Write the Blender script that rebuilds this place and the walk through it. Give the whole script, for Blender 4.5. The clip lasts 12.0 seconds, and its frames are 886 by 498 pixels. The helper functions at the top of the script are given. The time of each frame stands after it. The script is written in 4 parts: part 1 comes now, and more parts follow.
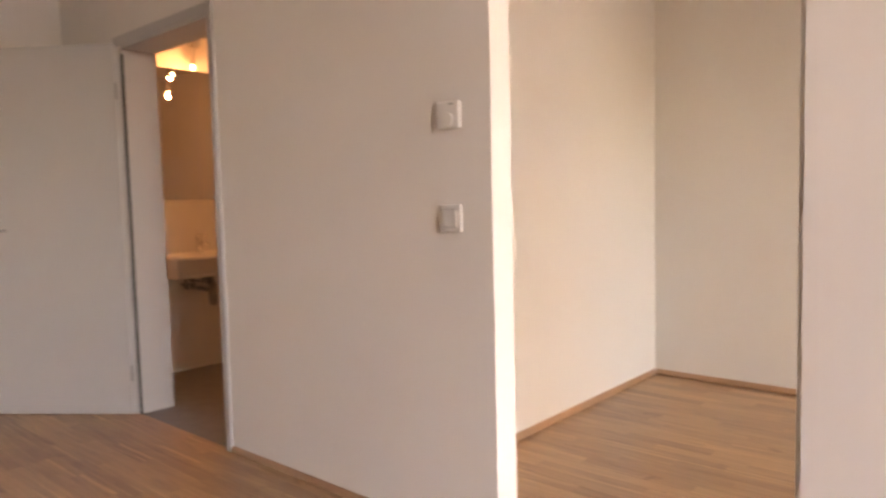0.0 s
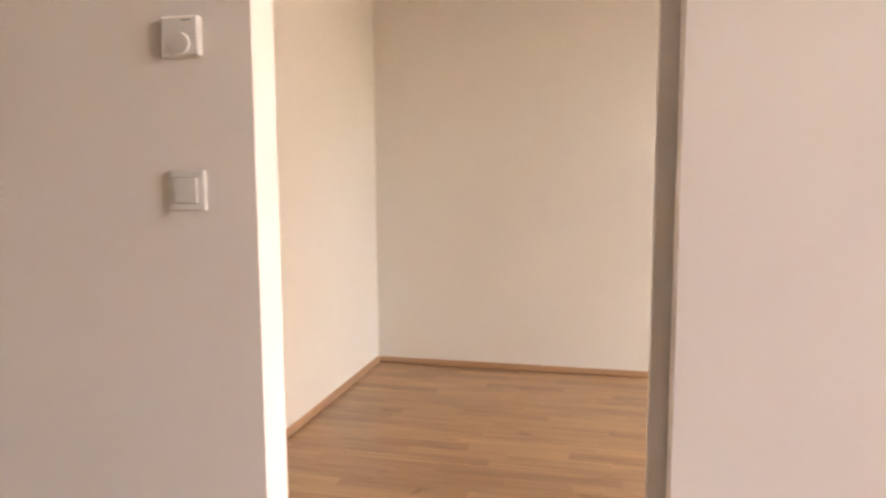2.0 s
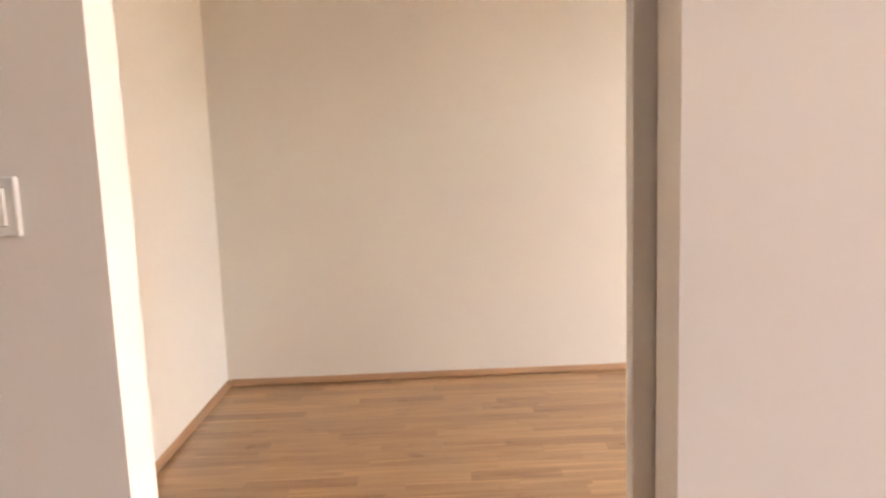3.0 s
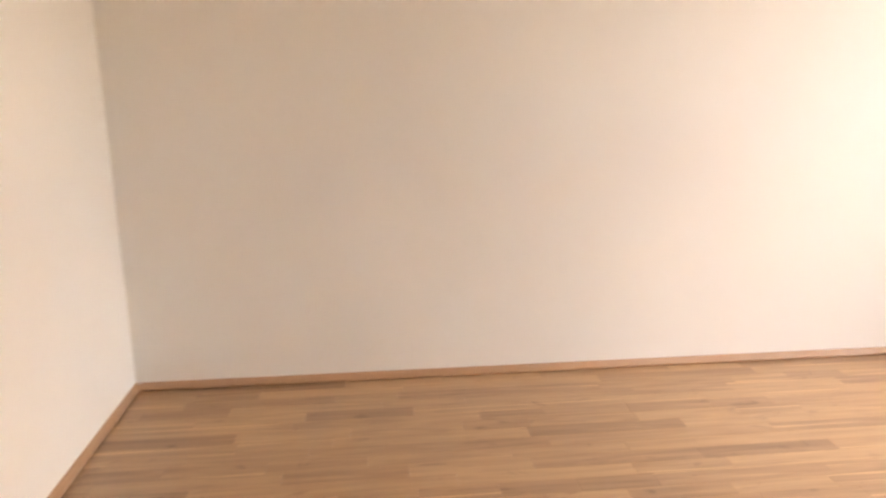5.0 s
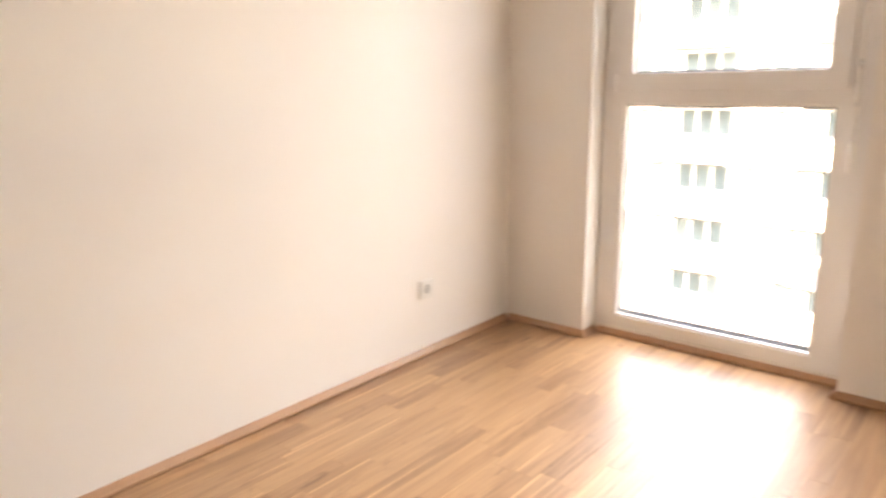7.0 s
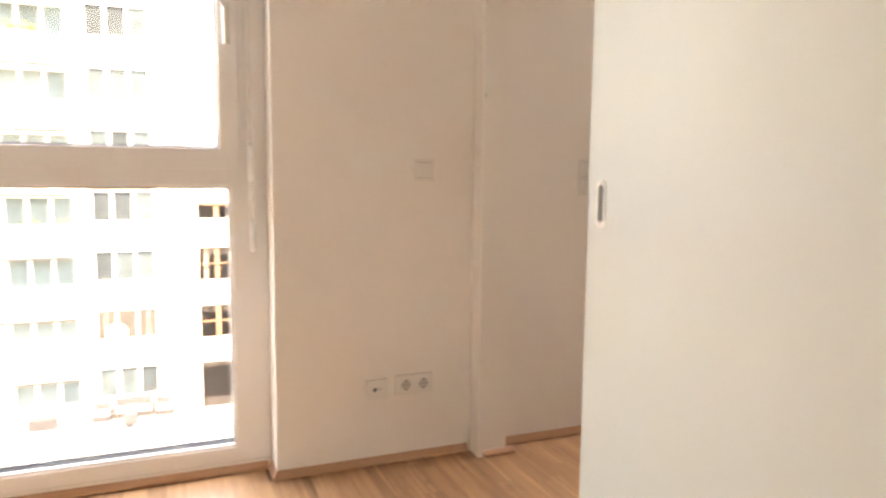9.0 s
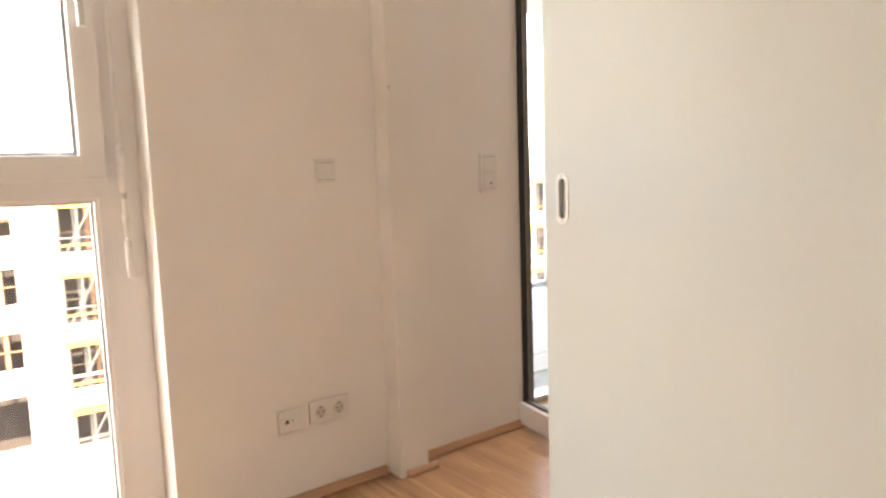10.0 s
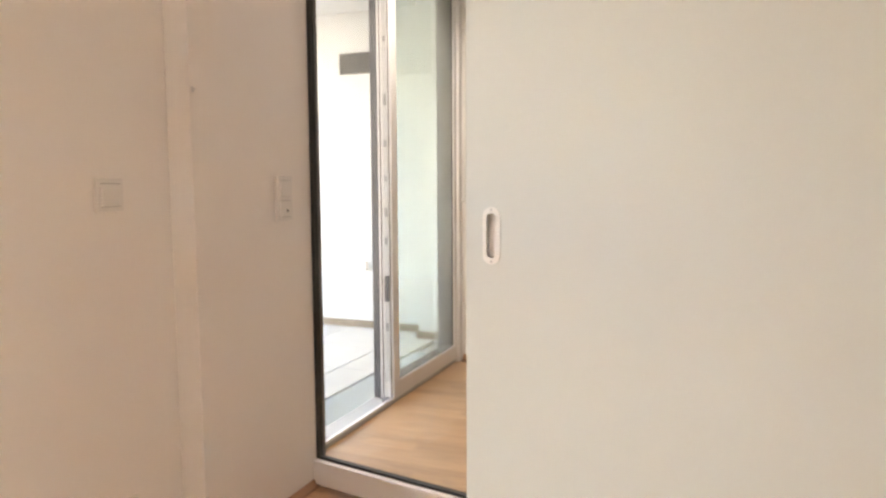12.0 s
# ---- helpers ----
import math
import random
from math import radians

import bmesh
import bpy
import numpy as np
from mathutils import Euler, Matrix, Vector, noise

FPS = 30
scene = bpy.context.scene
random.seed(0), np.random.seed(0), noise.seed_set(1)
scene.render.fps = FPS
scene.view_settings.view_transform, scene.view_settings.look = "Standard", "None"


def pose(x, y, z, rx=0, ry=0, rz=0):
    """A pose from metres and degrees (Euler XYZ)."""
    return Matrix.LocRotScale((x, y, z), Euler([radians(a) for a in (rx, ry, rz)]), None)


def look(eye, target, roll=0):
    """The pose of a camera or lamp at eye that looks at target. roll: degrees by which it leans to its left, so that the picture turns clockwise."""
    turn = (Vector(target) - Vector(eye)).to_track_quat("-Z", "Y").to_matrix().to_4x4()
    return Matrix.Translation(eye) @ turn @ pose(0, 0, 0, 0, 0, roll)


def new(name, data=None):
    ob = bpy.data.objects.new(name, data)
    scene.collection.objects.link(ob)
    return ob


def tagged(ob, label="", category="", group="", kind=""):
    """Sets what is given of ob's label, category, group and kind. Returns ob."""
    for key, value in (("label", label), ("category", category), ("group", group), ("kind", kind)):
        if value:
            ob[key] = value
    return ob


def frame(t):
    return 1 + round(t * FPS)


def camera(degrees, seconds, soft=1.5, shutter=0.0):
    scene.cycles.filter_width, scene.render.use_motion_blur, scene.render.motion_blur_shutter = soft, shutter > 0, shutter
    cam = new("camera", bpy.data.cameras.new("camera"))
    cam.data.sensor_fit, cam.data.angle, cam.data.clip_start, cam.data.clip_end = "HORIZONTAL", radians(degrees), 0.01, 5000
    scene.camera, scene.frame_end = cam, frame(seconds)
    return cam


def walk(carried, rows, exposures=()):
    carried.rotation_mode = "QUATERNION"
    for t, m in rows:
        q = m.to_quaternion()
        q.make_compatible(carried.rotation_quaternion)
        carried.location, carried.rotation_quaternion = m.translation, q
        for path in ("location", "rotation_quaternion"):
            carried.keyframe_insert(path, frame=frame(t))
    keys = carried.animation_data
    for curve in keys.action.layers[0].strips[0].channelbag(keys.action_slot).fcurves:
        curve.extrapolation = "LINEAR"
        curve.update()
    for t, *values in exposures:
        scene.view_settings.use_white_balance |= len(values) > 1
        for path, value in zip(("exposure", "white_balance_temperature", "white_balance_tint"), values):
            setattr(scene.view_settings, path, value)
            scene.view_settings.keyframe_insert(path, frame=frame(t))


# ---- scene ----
cam = camera(65.5, 12.0, 2.5, 0.5)
PATH = [
    (0, (2.8, -1.789, 1.192), (1.487, -0.287, 1.051), -1.4),
    (0.5, (2.658, -1.751, 1.174), (1.573, -0.081, 0.997), -0.1),
    (1, (2.502, -1.665, 1.154), (1.661, 0.141, 0.979), -1.5),
    (1.5, (2.367, -1.571, 1.156), (1.722, 0.307, 0.923), -1.6),
    (2, (2.237, -1.437, 1.168), (1.776, 0.497, 0.948), -0.3),
    (2.5, (2.081, -1.278, 1.171), (1.921, 0.706, 0.976), -0.4),
    (3, (1.968, -1.106, 1.179), (2.018, 0.876, 0.923), -2.0),
    (3.2, (1.94, -1.035, 1.166), (2.029, 0.945, 0.894), -1.7),
    (4.8, (1.86, -0.409, 1.206), (2.011, 1.544, 0.801), 0.3),
    (5, (1.879, -0.306, 1.257), (2.089, 1.629, 0.798), -0.3),
    (5.5, (1.895, -0.077, 1.233), (2.39, 1.81, 0.791), 0.2),
    (6, (1.96, 0.179, 1.148), (2.828, 1.934, 0.742), -0.0),
    (6.5, (2.054, 0.344, 1.2), (3.201, 1.921, 0.757), -0.8),
    (6.7, (2.098, 0.419, 1.209), (3.383, 1.884, 0.761), -0.9),
    (8.3, (2.308, 1.142, 1.123), (4.285, 1.079, 0.828), 1.5),
    (8.5, (2.343, 1.23, 1.14), (4.306, 0.921, 0.911), 0.7),
    (9, (2.462, 1.354, 1.168), (4.302, 0.601, 0.952), 0.5),
    (9.5, (2.617, 1.459, 1.16), (4.34, 0.461, 0.976), 0.3),
    (10, (2.825, 1.558, 1.175), (4.404, 0.351, 0.946), -1.9),
    (10.5, (3.02, 1.61, 1.197), (4.496, 0.275, 1.007), -0.8),
    (11, (3.22, 1.69, 1.203), (4.435, 0.108, 1.063), -0.5),
    (11.5, (3.381, 1.736, 1.223), (4.286, -0.038, 1.044), -2.1),
    (12, (3.549, 1.721, 1.21), (4.298, -0.124, 1.019), -0.3),
]
walk(cam, [(t, look(e, g, r)) for t, e, g, r in PATH], [(0, 4.98, 9750, 36.5), (1.5, 5.03, 9800, 35.5), (3.2, 5.09, 9800, 35), (5.5, 5.03, 9650, 35), (6.5, 4.94, 9600, 32.5), (8.5, 5.02, 9800, 32), (12, 5.03, 9650, 32.5)])

# ---- world, sun, lamps ----
world = bpy.data.worlds.new("world")
scene.world = world
world.use_nodes = True
wn = world.node_tree.nodes
sky = wn.new("ShaderNodeTexSky")
sky.sky_type = "NISHITA"
sky.sun_disc = False
sky.sun_elevation = radians(52)
sky.sun_rotation = radians(262)
world.node_tree.links.new(sky.outputs[0], wn["Background"].inputs[0])
wn["Background"].inputs[1].default_value = 0.15

sun_data = bpy.data.lights.new("sun", "SUN")
sun_data.energy, sun_data.angle, sun_data.color = 2.2, radians(0.5), (1.0, 0.965, 0.93)
sun = new("sun", sun_data)
sun.matrix_world = look((-30, 6, 45), (-30 + 0.61, 6 - 0.09, 45 - 0.79))


def sky_fill_lamp(name, at, aim, width, height, watts, tone=(0.63, 0.81, 1.0)):
    """An added area lamp, out of view, that boosts sky light at an opening."""
    d = bpy.data.lights.new(name, "AREA")
    d.shape, d.size, d.size_y, d.energy, d.color = "RECTANGLE", width, height, watts, tone
    ob = new(name, d)
    ob.matrix_world = look(at, tuple(p + q for p, q in zip(at, aim)))
    return ob


sky_fill_lamp("window_sky_fill", (6.0, 1.5375, 2.66), (-0.64, 0, -0.77), 1.05, 0.65, 5.4)
sky_fill_lamp("balcony_sky_fill", (4.99, -1.36, 2.42), (-0.62, 0, -0.78), 1.1, 0.24, 1.4, (0.74, 0.86, 1.0))

# ---- materials ----
def material(name, color=(0.8, 0.8, 0.8), rough=0.5, metal=0.0, noise_scale=0.0, amount=0.0, bump=0.0, bump_scale=200.0, spec=0.5):
    """A surface with colour mottling at one scale and fine relief at another."""
    m = bpy.data.materials.new(name)
    m.use_nodes = True
    nt = m.node_tree
    b = nt.nodes["Principled BSDF"]
    b.inputs["Base Color"].default_value = (*color, 1)
    b.inputs["Roughness"].default_value = rough
    b.inputs["Metallic"].default_value = metal
    b.inputs["Specular IOR Level"].default_value = spec
    geo = nt.nodes.new("ShaderNodeNewGeometry")
    if amount:
        n = nt.nodes.new("ShaderNodeTexNoise")
        n.inputs["Scale"].default_value, n.inputs["Detail"].default_value = noise_scale, 6
        nt.links.new(geo.outputs["Position"], n.inputs["Vector"])
        r = nt.nodes.new("ShaderNodeMapRange")
        r.inputs[1].default_value, r.inputs[2].default_value = 0.3, 0.7
        r.inputs[3].default_value, r.inputs[4].default_value = 1 - amount, 1 + amount * 0.4
        nt.links.new(n.outputs[0], r.inputs[0])
        x = nt.nodes.new("ShaderNodeVectorMath")
        x.operation = "SCALE"
        x.inputs[0].default_value = color
        nt.links.new(r.outputs[0], x.inputs["Scale"])
        nt.links.new(x.outputs[0], b.inputs["Base Color"])
    if bump:
        n = nt.nodes.new("ShaderNodeTexNoise")
        n.inputs["Scale"].default_value, n.inputs["Detail"].default_value = bump_scale, 4
        nt.links.new(geo.outputs["Position"], n.inputs["Vector"])
        k = nt.nodes.new("ShaderNodeBump")
        k.inputs["Strength"].default_value, k.inputs["Distance"].default_value = bump, 0.002
        nt.links.new(n.outputs[0], k.inputs["Height"])
        nt.links.new(k.outputs[0], b.inputs["Normal"])
    return m


def wood_material(name, dark, light, rough, along=0):
    """Oak: tone by piece, long grain along one axis, small knots and pores."""
    m = bpy.data.materials.new(name)
    m.use_nodes = True
    nt = m.node_tree
    L = nt.links.new
    b = nt.nodes["Principled BSDF"]
    geo, info = nt.nodes.new("ShaderNodeNewGeometry"), nt.nodes.new("ShaderNodeObjectInfo")

    def calc(op, a, c, d=None):
        k = nt.nodes.new("ShaderNodeMath")
        k.operation = op
        for i, v in enumerate((a, c, d)):
            if v is None:
                continue
            if isinstance(v, (int, float)):
                k.inputs[i].default_value = v
            else:
                L(v, k.inputs[i])
        return k.outputs[0]

    rnd = calc("FRACT", calc("ADD", info.outputs["Random"], geo.outputs["Random Per Island"]), 0)
    shift = nt.nodes.new("ShaderNodeCombineXYZ")
    for i, f in enumerate((37.0, 53.0, 71.0)):
        L(calc("MULTIPLY", rnd, f), shift.inputs[i])
    pos = nt.nodes.new("ShaderNodeVectorMath")
    pos.operation = "ADD"
    L(geo.outputs["Position"], pos.inputs[0]), L(shift.outputs[0], pos.inputs[1])
    scale = [70.0, 70.0, 70.0]
    scale[along] = 2.6
    grain_map = nt.nodes.new("ShaderNodeMapping")
    grain_map.inputs["Scale"].default_value = scale
    L(pos.outputs[0], grain_map.inputs["Vector"])
    grain = nt.nodes.new("ShaderNodeTexNoise")
    grain.inputs["Scale"].default_value, grain.inputs["Detail"].default_value, grain.inputs["Distortion"].default_value = 1.0, 7, 0.8
    L(grain_map.outputs[0], grain.inputs["Vector"])
    scale2 = [16.0, 16.0, 16.0]
    scale2[along] = 1.7
    wave_map = nt.nodes.new("ShaderNodeMapping")
    wave_map.inputs["Scale"].default_value = scale2
    L(pos.outputs[0], wave_map.inputs["Vector"])
    cath = nt.nodes.new("ShaderNodeTexNoise")
    cath.inputs["Scale"].default_value, cath.inputs["Detail"].default_value, cath.inputs["Distortion"].default_value = 1.0, 3, 1.6
    L(wave_map.outputs[0], cath.inputs["Vector"])
    knot_map = nt.nodes.new("ShaderNodeMapping")
    ks = [9.0, 9.0, 9.0]
    ks[along] = 4.5
    knot_map.inputs["Scale"].default_value = ks
    L(pos.outputs[0], knot_map.inputs["Vector"])
    knot = nt.nodes.new("ShaderNodeTexNoise")
    knot.inputs["Scale"].default_value, knot.inputs["Detail"].default_value, knot.inputs["Distortion"].default_value = 1.0, 4, 2.0
    L(knot_map.outputs[0], knot.inputs["Vector"])
    tone = calc("MULTIPLY_ADD", grain.outputs[0], 0.55, calc("MULTIPLY_ADD", cath.outputs[0], 0.70, calc("MULTIPLY_ADD", calc("POWER", rnd, 0.7), 0.38, -0.41)))
    knots = nt.nodes.new("ShaderNodeMapRange")
    knots.inputs[1].default_value, knots.inputs[2].default_value = 0.635, 0.74
    knots.inputs[3].default_value, knots.inputs[4].default_value = 0.0, 0.3
    L(knot.outputs[0], knots.inputs[0])
    tone = calc("SUBTRACT", tone, knots.outputs[0])
    streak_map = nt.nodes.new("ShaderNodeMapping")
    ss = [46.0, 46.0, 46.0]
    ss[along] = 0.8
    streak_map.inputs["Scale"].default_value = ss
    L(pos.outputs[0], streak_map.inputs["Vector"])
    streak = nt.nodes.new("ShaderNodeTexNoise")
    streak.inputs["Scale"].default_value, streak.inputs["Detail"].default_value = 1.0, 2
    L(streak_map.outputs[0], streak.inputs["Vector"])
    streaks = nt.nodes.new("ShaderNodeMapRange")
    streaks.inputs[1].default_value, streaks.inputs[2].default_value = 0.62, 0.70
    streaks.inputs[3].default_value, streaks.inputs[4].default_value = 0.0, 0.55
    L(streak.outputs[0], streaks.inputs[0])
    tone = calc("ADD", tone, streaks.outputs[0])
    ramp = nt.nodes.new("ShaderNodeValToRGB")
    e = ramp.color_ramp.elements
    e[0].position, e[0].color = 0.0, (*dark, 1)
    e[1].position, e[1].color = 1.0, (*light, 1)
    mid = e.new(0.5)
    mid.color = (*[(p * 0.45 + q * 0.55) for p, q in zip(dark, light)], 1)
    L(tone, ramp.inputs[0])
    L(ramp.outputs[0], b.inputs["Base Color"])
    rr = nt.nodes.new("ShaderNodeMapRange")
    rr.inputs[3].default_value, rr.inputs[4].default_value = rough + 0.1, rough - 0.06
    L(grain.outputs[0], rr.inputs[0])
    L(rr.outputs[0], b.inputs["Roughness"])
    b.inputs["Specular IOR Level"].default_value = 0.7
    b.inputs["Coat Weight"].default_value, b.inputs["Coat Roughness"].default_value = 0.45, 0.34
    k = nt.nodes.new("ShaderNodeBump")
    k.inputs["Strength"].default_value, k.inputs["Distance"].default_value = 0.12, 0.001
    L(grain.outputs[0], k.inputs["Height"])
    L(k.outputs[0], b.inputs["Normal"])
    return m


def glass_material(name, tint, gloss_rough=0.0):
    m = bpy.data.materials.new(name)
    m.use_nodes = True
    nt = m.node_tree
    nt.nodes.remove(nt.nodes["Principled BSDF"])
    t, g, mix, f = (nt.nodes.new(k) for k in ("ShaderNodeBsdfTransparent", "ShaderNodeBsdfGlossy", "ShaderNodeMixShader", "ShaderNodeLayerWeight"))
    f.inputs[0].default_value = 0.5
    t.inputs[0].default_value = (*tint, 1)
    g.inputs["Roughness"].default_value = gloss_rough
    p, s = nt.nodes.new("ShaderNodeMath"), nt.nodes.new("ShaderNodeMath")
    p.operation, s.operation = "POWER", "MULTIPLY_ADD"
    p.inputs[1].default_value = 5.0
    s.inputs[1].default_value, s.inputs[2].default_value = 0.93, 0.035
    for a, c in ((f.outputs["Facing"], p.inputs[0]), (p.outputs[0], s.inputs[0]), (s.outputs[0], mix.inputs[0]), (t.outputs[0], mix.inputs[1]), (g.outputs[0], mix.inputs[2]), (mix.outputs[0], nt.nodes["Material Output"].inputs[0])):
        nt.links.new(a, c)
    return m


def glow_material(name, color, strength):
    m = bpy.data.materials.new(name)
    m.use_nodes = True
    b = m.node_tree.nodes["Principled BSDF"]
    b.inputs["Emission Color"].default_value = (*color, 1)
    b.inputs["Emission Strength"].default_value = strength
    return m


PAINT = material("wall_paint", (0.888, 0.855, 0.815), 0.8, 0, 1.3, 0.02, 0.12, 240, 0.25)
CEILING = material("ceiling_paint", (0.87, 0.86, 0.84), 0.85, 0, 1.0, 0.02, 0.2, 200, 0.2)
# White paint greyed in place of dimmer light by the bathroom door.
DOOR_PAINT = material("dimmed_door_paint", (0.56, 0.55, 0.545), 0.45, 0, 3.0, 0.015, 0.04, 60)
# White leaf greyed because the window light falls too strongly on it.
LACQUER = material("dimmed_white_lacquer", (0.49, 0.525, 0.51), 0.5, 0, 3.0, 0.015, 0.04, 60)
FRAME_STEEL = material("casing_paint", (0.80, 0.79, 0.77), 0.38, 0, 3.0, 0.02, 0.05, 90)
PVC = material("window_pvc", (0.87, 0.86, 0.85), 0.33, 0, 4.0, 0.02, 0.03, 120)
THRESHOLD = material("threshold_metal", (0.44, 0.47, 0.47), 0.4, 0.2, 12, 0.08)
SILL_SHADE = material("sill_and_slab_shade", (0.028, 0.030, 0.030), 0.6, 0, 3, 0.2, spec=0.1)
INSULATION_SHADE = material("insulation_and_lintel_shade", (0.115, 0.105, 0.085), 0.9, 0, 1.5, 0.25, spec=0.1)
JOINT = material("beige_joint", (0.50, 0.37, 0.25), 0.5, 0, 20, 0.1)
RAIL_BLUE = material("blue_grey_slat", (0.055, 0.07, 0.095), 0.6, 0, 3, 0.1, spec=0.1)
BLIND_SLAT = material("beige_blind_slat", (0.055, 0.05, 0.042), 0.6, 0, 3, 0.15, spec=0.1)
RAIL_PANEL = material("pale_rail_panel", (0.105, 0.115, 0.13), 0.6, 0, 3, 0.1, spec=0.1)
GASKET_SHADE = material("gasket_and_gap_shade", (0.026, 0.029, 0.028), 0.55, 0, 30, 0.2)
SPACER = material("pane_spacer", (0.20, 0.215, 0.235), 0.4, 0.3, 30, 0.1)
SEAL_GREY = material("grey_pane_seal", (0.125, 0.12, 0.11), 0.5, 0, 20, 0.1)
SILL_SEAL = material("sill_seal", (0.10, 0.13, 0.16), 0.4, 0, 20, 0.1)
CLADDING = material("outer_cladding", (0.16, 0.165, 0.175), 0.45, 0.2, 20, 0.1)
PLASTIC = material("switch_plastic", (0.80, 0.785, 0.75), 0.28, 0, 10, 0.015)
PLASTIC_GREY = material("seam_shade_and_mark_grey", (0.30, 0.285, 0.26), 0.6)
SOCKET_WELL_SHADE = material("socket_well_shade", (0.55, 0.54, 0.51), 0.4)
DARK_HOLE = material("contact_hole", (0.02, 0.02, 0.02), 0.5)
CHROME = material("chrome", (0.75, 0.75, 0.76), 0.12, 1.0, 30, 0.05)
STEEL = material("brushed_steel", (0.42, 0.42, 0.42), 0.32, 1.0, 60, 0.1)
SATIN = material("satin_metal", (0.70, 0.70, 0.69), 0.35, 0.6, 40, 0.04)
VENT_GREY = material("grey_coated_metal", (0.13, 0.135, 0.13), 0.5, 0, 20, 0.1)
DISH = material("grey_recess_metal", (0.80, 0.79, 0.78), 0.4, 0.2, 20, 0.03)
PULL = material("white_metal", (0.66, 0.66, 0.64), 0.3, 0, 20, 0.02)
GALV = material("galvanised_steel", (0.68, 0.76, 0.75), 0.5, 0.0, 25, 0.15)
CERAMIC = material("ceramic", (0.82, 0.81, 0.79), 0.12, 0, 5, 0.01)
TILE_FLOOR = material("grey_floor_tile", (0.23, 0.225, 0.22), 0.45, 0, 12, 0.12, 0.1, 90)
TILE_WALL = material("white_wall_tile", (0.78, 0.77, 0.75), 0.2, 0, 5, 0.015)
MIRROR = material("mirror_silver", (0.86, 0.86, 0.86), 0.02, 1.0)
SLAB = material("concrete_slab", (0.46, 0.475, 0.44), 0.8, 0, 14, 0.18, 0.3, 120)
# White plaster greyed so that the skylit balcony glares less.
RENDER_OUT = material("dimmed_facade_plaster", (0.46, 0.50, 0.50), 0.9, 0, 3, 0.05, 0.5, 90)
TIMBER_GREY = material("beige_plinth", (0.20, 0.17, 0.13), 0.8, 0, 9, 0.12)
FACADE = material("far_facade_plaster", (0.72, 0.72, 0.705), 0.9, 0, 0.6, 0.10)
FACADE_RAW = material("raw_render", (0.30, 0.29, 0.255), 0.9, 0, 0.8, 0.2)
SCAF_STEEL = material("scaffold_tube", (0.07, 0.08, 0.082), 0.5, 0.3, 3, 0.2)
SOFA_GREY = material("woven_grey", (0.011, 0.0125, 0.015), 0.8, 0, 4, 0.2)
FAR_FRAME = material("far_window_frame", (0.72, 0.72, 0.70), 0.5)
FAR_DARK = material("interior_shade_and_soil", (0.02, 0.02, 0.022), 0.8, 0, 1.5, 0.4)
# Pane tones carry glare and shade; the darkest go where sun falls.
FAR_DEEP = material("far_pane_glare_darkened", (0.014, 0.021, 0.025), 0.6, 0, 1.5, 0.35, spec=0.1)
FAR_SHADE = material("far_pane_dimmed", (0.026, 0.040, 0.046), 0.6, 0, 1.5, 0.4, spec=0.1)
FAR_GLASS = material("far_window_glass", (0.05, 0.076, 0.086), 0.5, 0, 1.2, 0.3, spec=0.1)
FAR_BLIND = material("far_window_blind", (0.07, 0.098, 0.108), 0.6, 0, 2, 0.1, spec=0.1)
TIMBER = material("yellow_formwork_timber", (0.21, 0.115, 0.02), 0.6, 0, 6, 0.2)
TIMBER_POST = material("orange_timber_post", (0.115, 0.066, 0.036), 0.7, 0, 6, 0.2)
GROUND = material("courtyard_ground", (0.18, 0.176, 0.166), 0.95, 0, 0.5, 0.25)
LEAF = material("balcony_leaves", (0.20, 0.24, 0.03), 0.7, 0, 8, 0.4)
OAK = wood_material("oak_parquet", (0.235, 0.113, 0.053), (0.645, 0.373, 0.194), 0.41)
OAK_TRIM_X = wood_material("oak_skirting_x", (0.39, 0.20, 0.105), (0.56, 0.315, 0.18), 0.4, 0)
OAK_TRIM_Y = wood_material("oak_skirting_y", (0.39, 0.20, 0.105), (0.56, 0.315, 0.18), 0.4, 1)
UNDERLAY = material("floor_joint", (0.12, 0.07, 0.04), 0.8)
GLASS = glass_material("clear_glass", (0.88, 0.90, 0.87))
GLASS_WARM = glass_material("window_glass", (0.98, 0.985, 0.93))
GLASS_GREEN = glass_material("coated_glass", (0.93, 0.985, 0.965))
BULB = glow_material("bulb_glow", (1.0, 0.62, 0.28), 2.4)

# ---- building helpers ----
def box(bm, x0, x1, y0, y1, z0, z1, bevel=0.0, seg=2):
    """Adds a cuboid between two corners, with rounded edges if asked."""
    r = bmesh.ops.create_cube(bm, size=1.0)
    vs = r["verts"]
    for v in vs:
        v.co = Vector((x0 + (v.co.x + 0.5) * (x1 - x0), y0 + (v.co.y + 0.5) * (y1 - y0), z0 + (v.co.z + 0.5) * (z1 - z0)))
    if bevel:
        es = list({e for v in vs for e in v.link_edges})
        bmesh.ops.bevel(bm, geom=es, offset=bevel, segments=seg, affect="EDGES", profile=0.6)
    return bm


def boxes(*rows, bevel=0.0):
    bm = bmesh.new()
    for r in rows:
        box(bm, *r, bevel=bevel)
    return bm


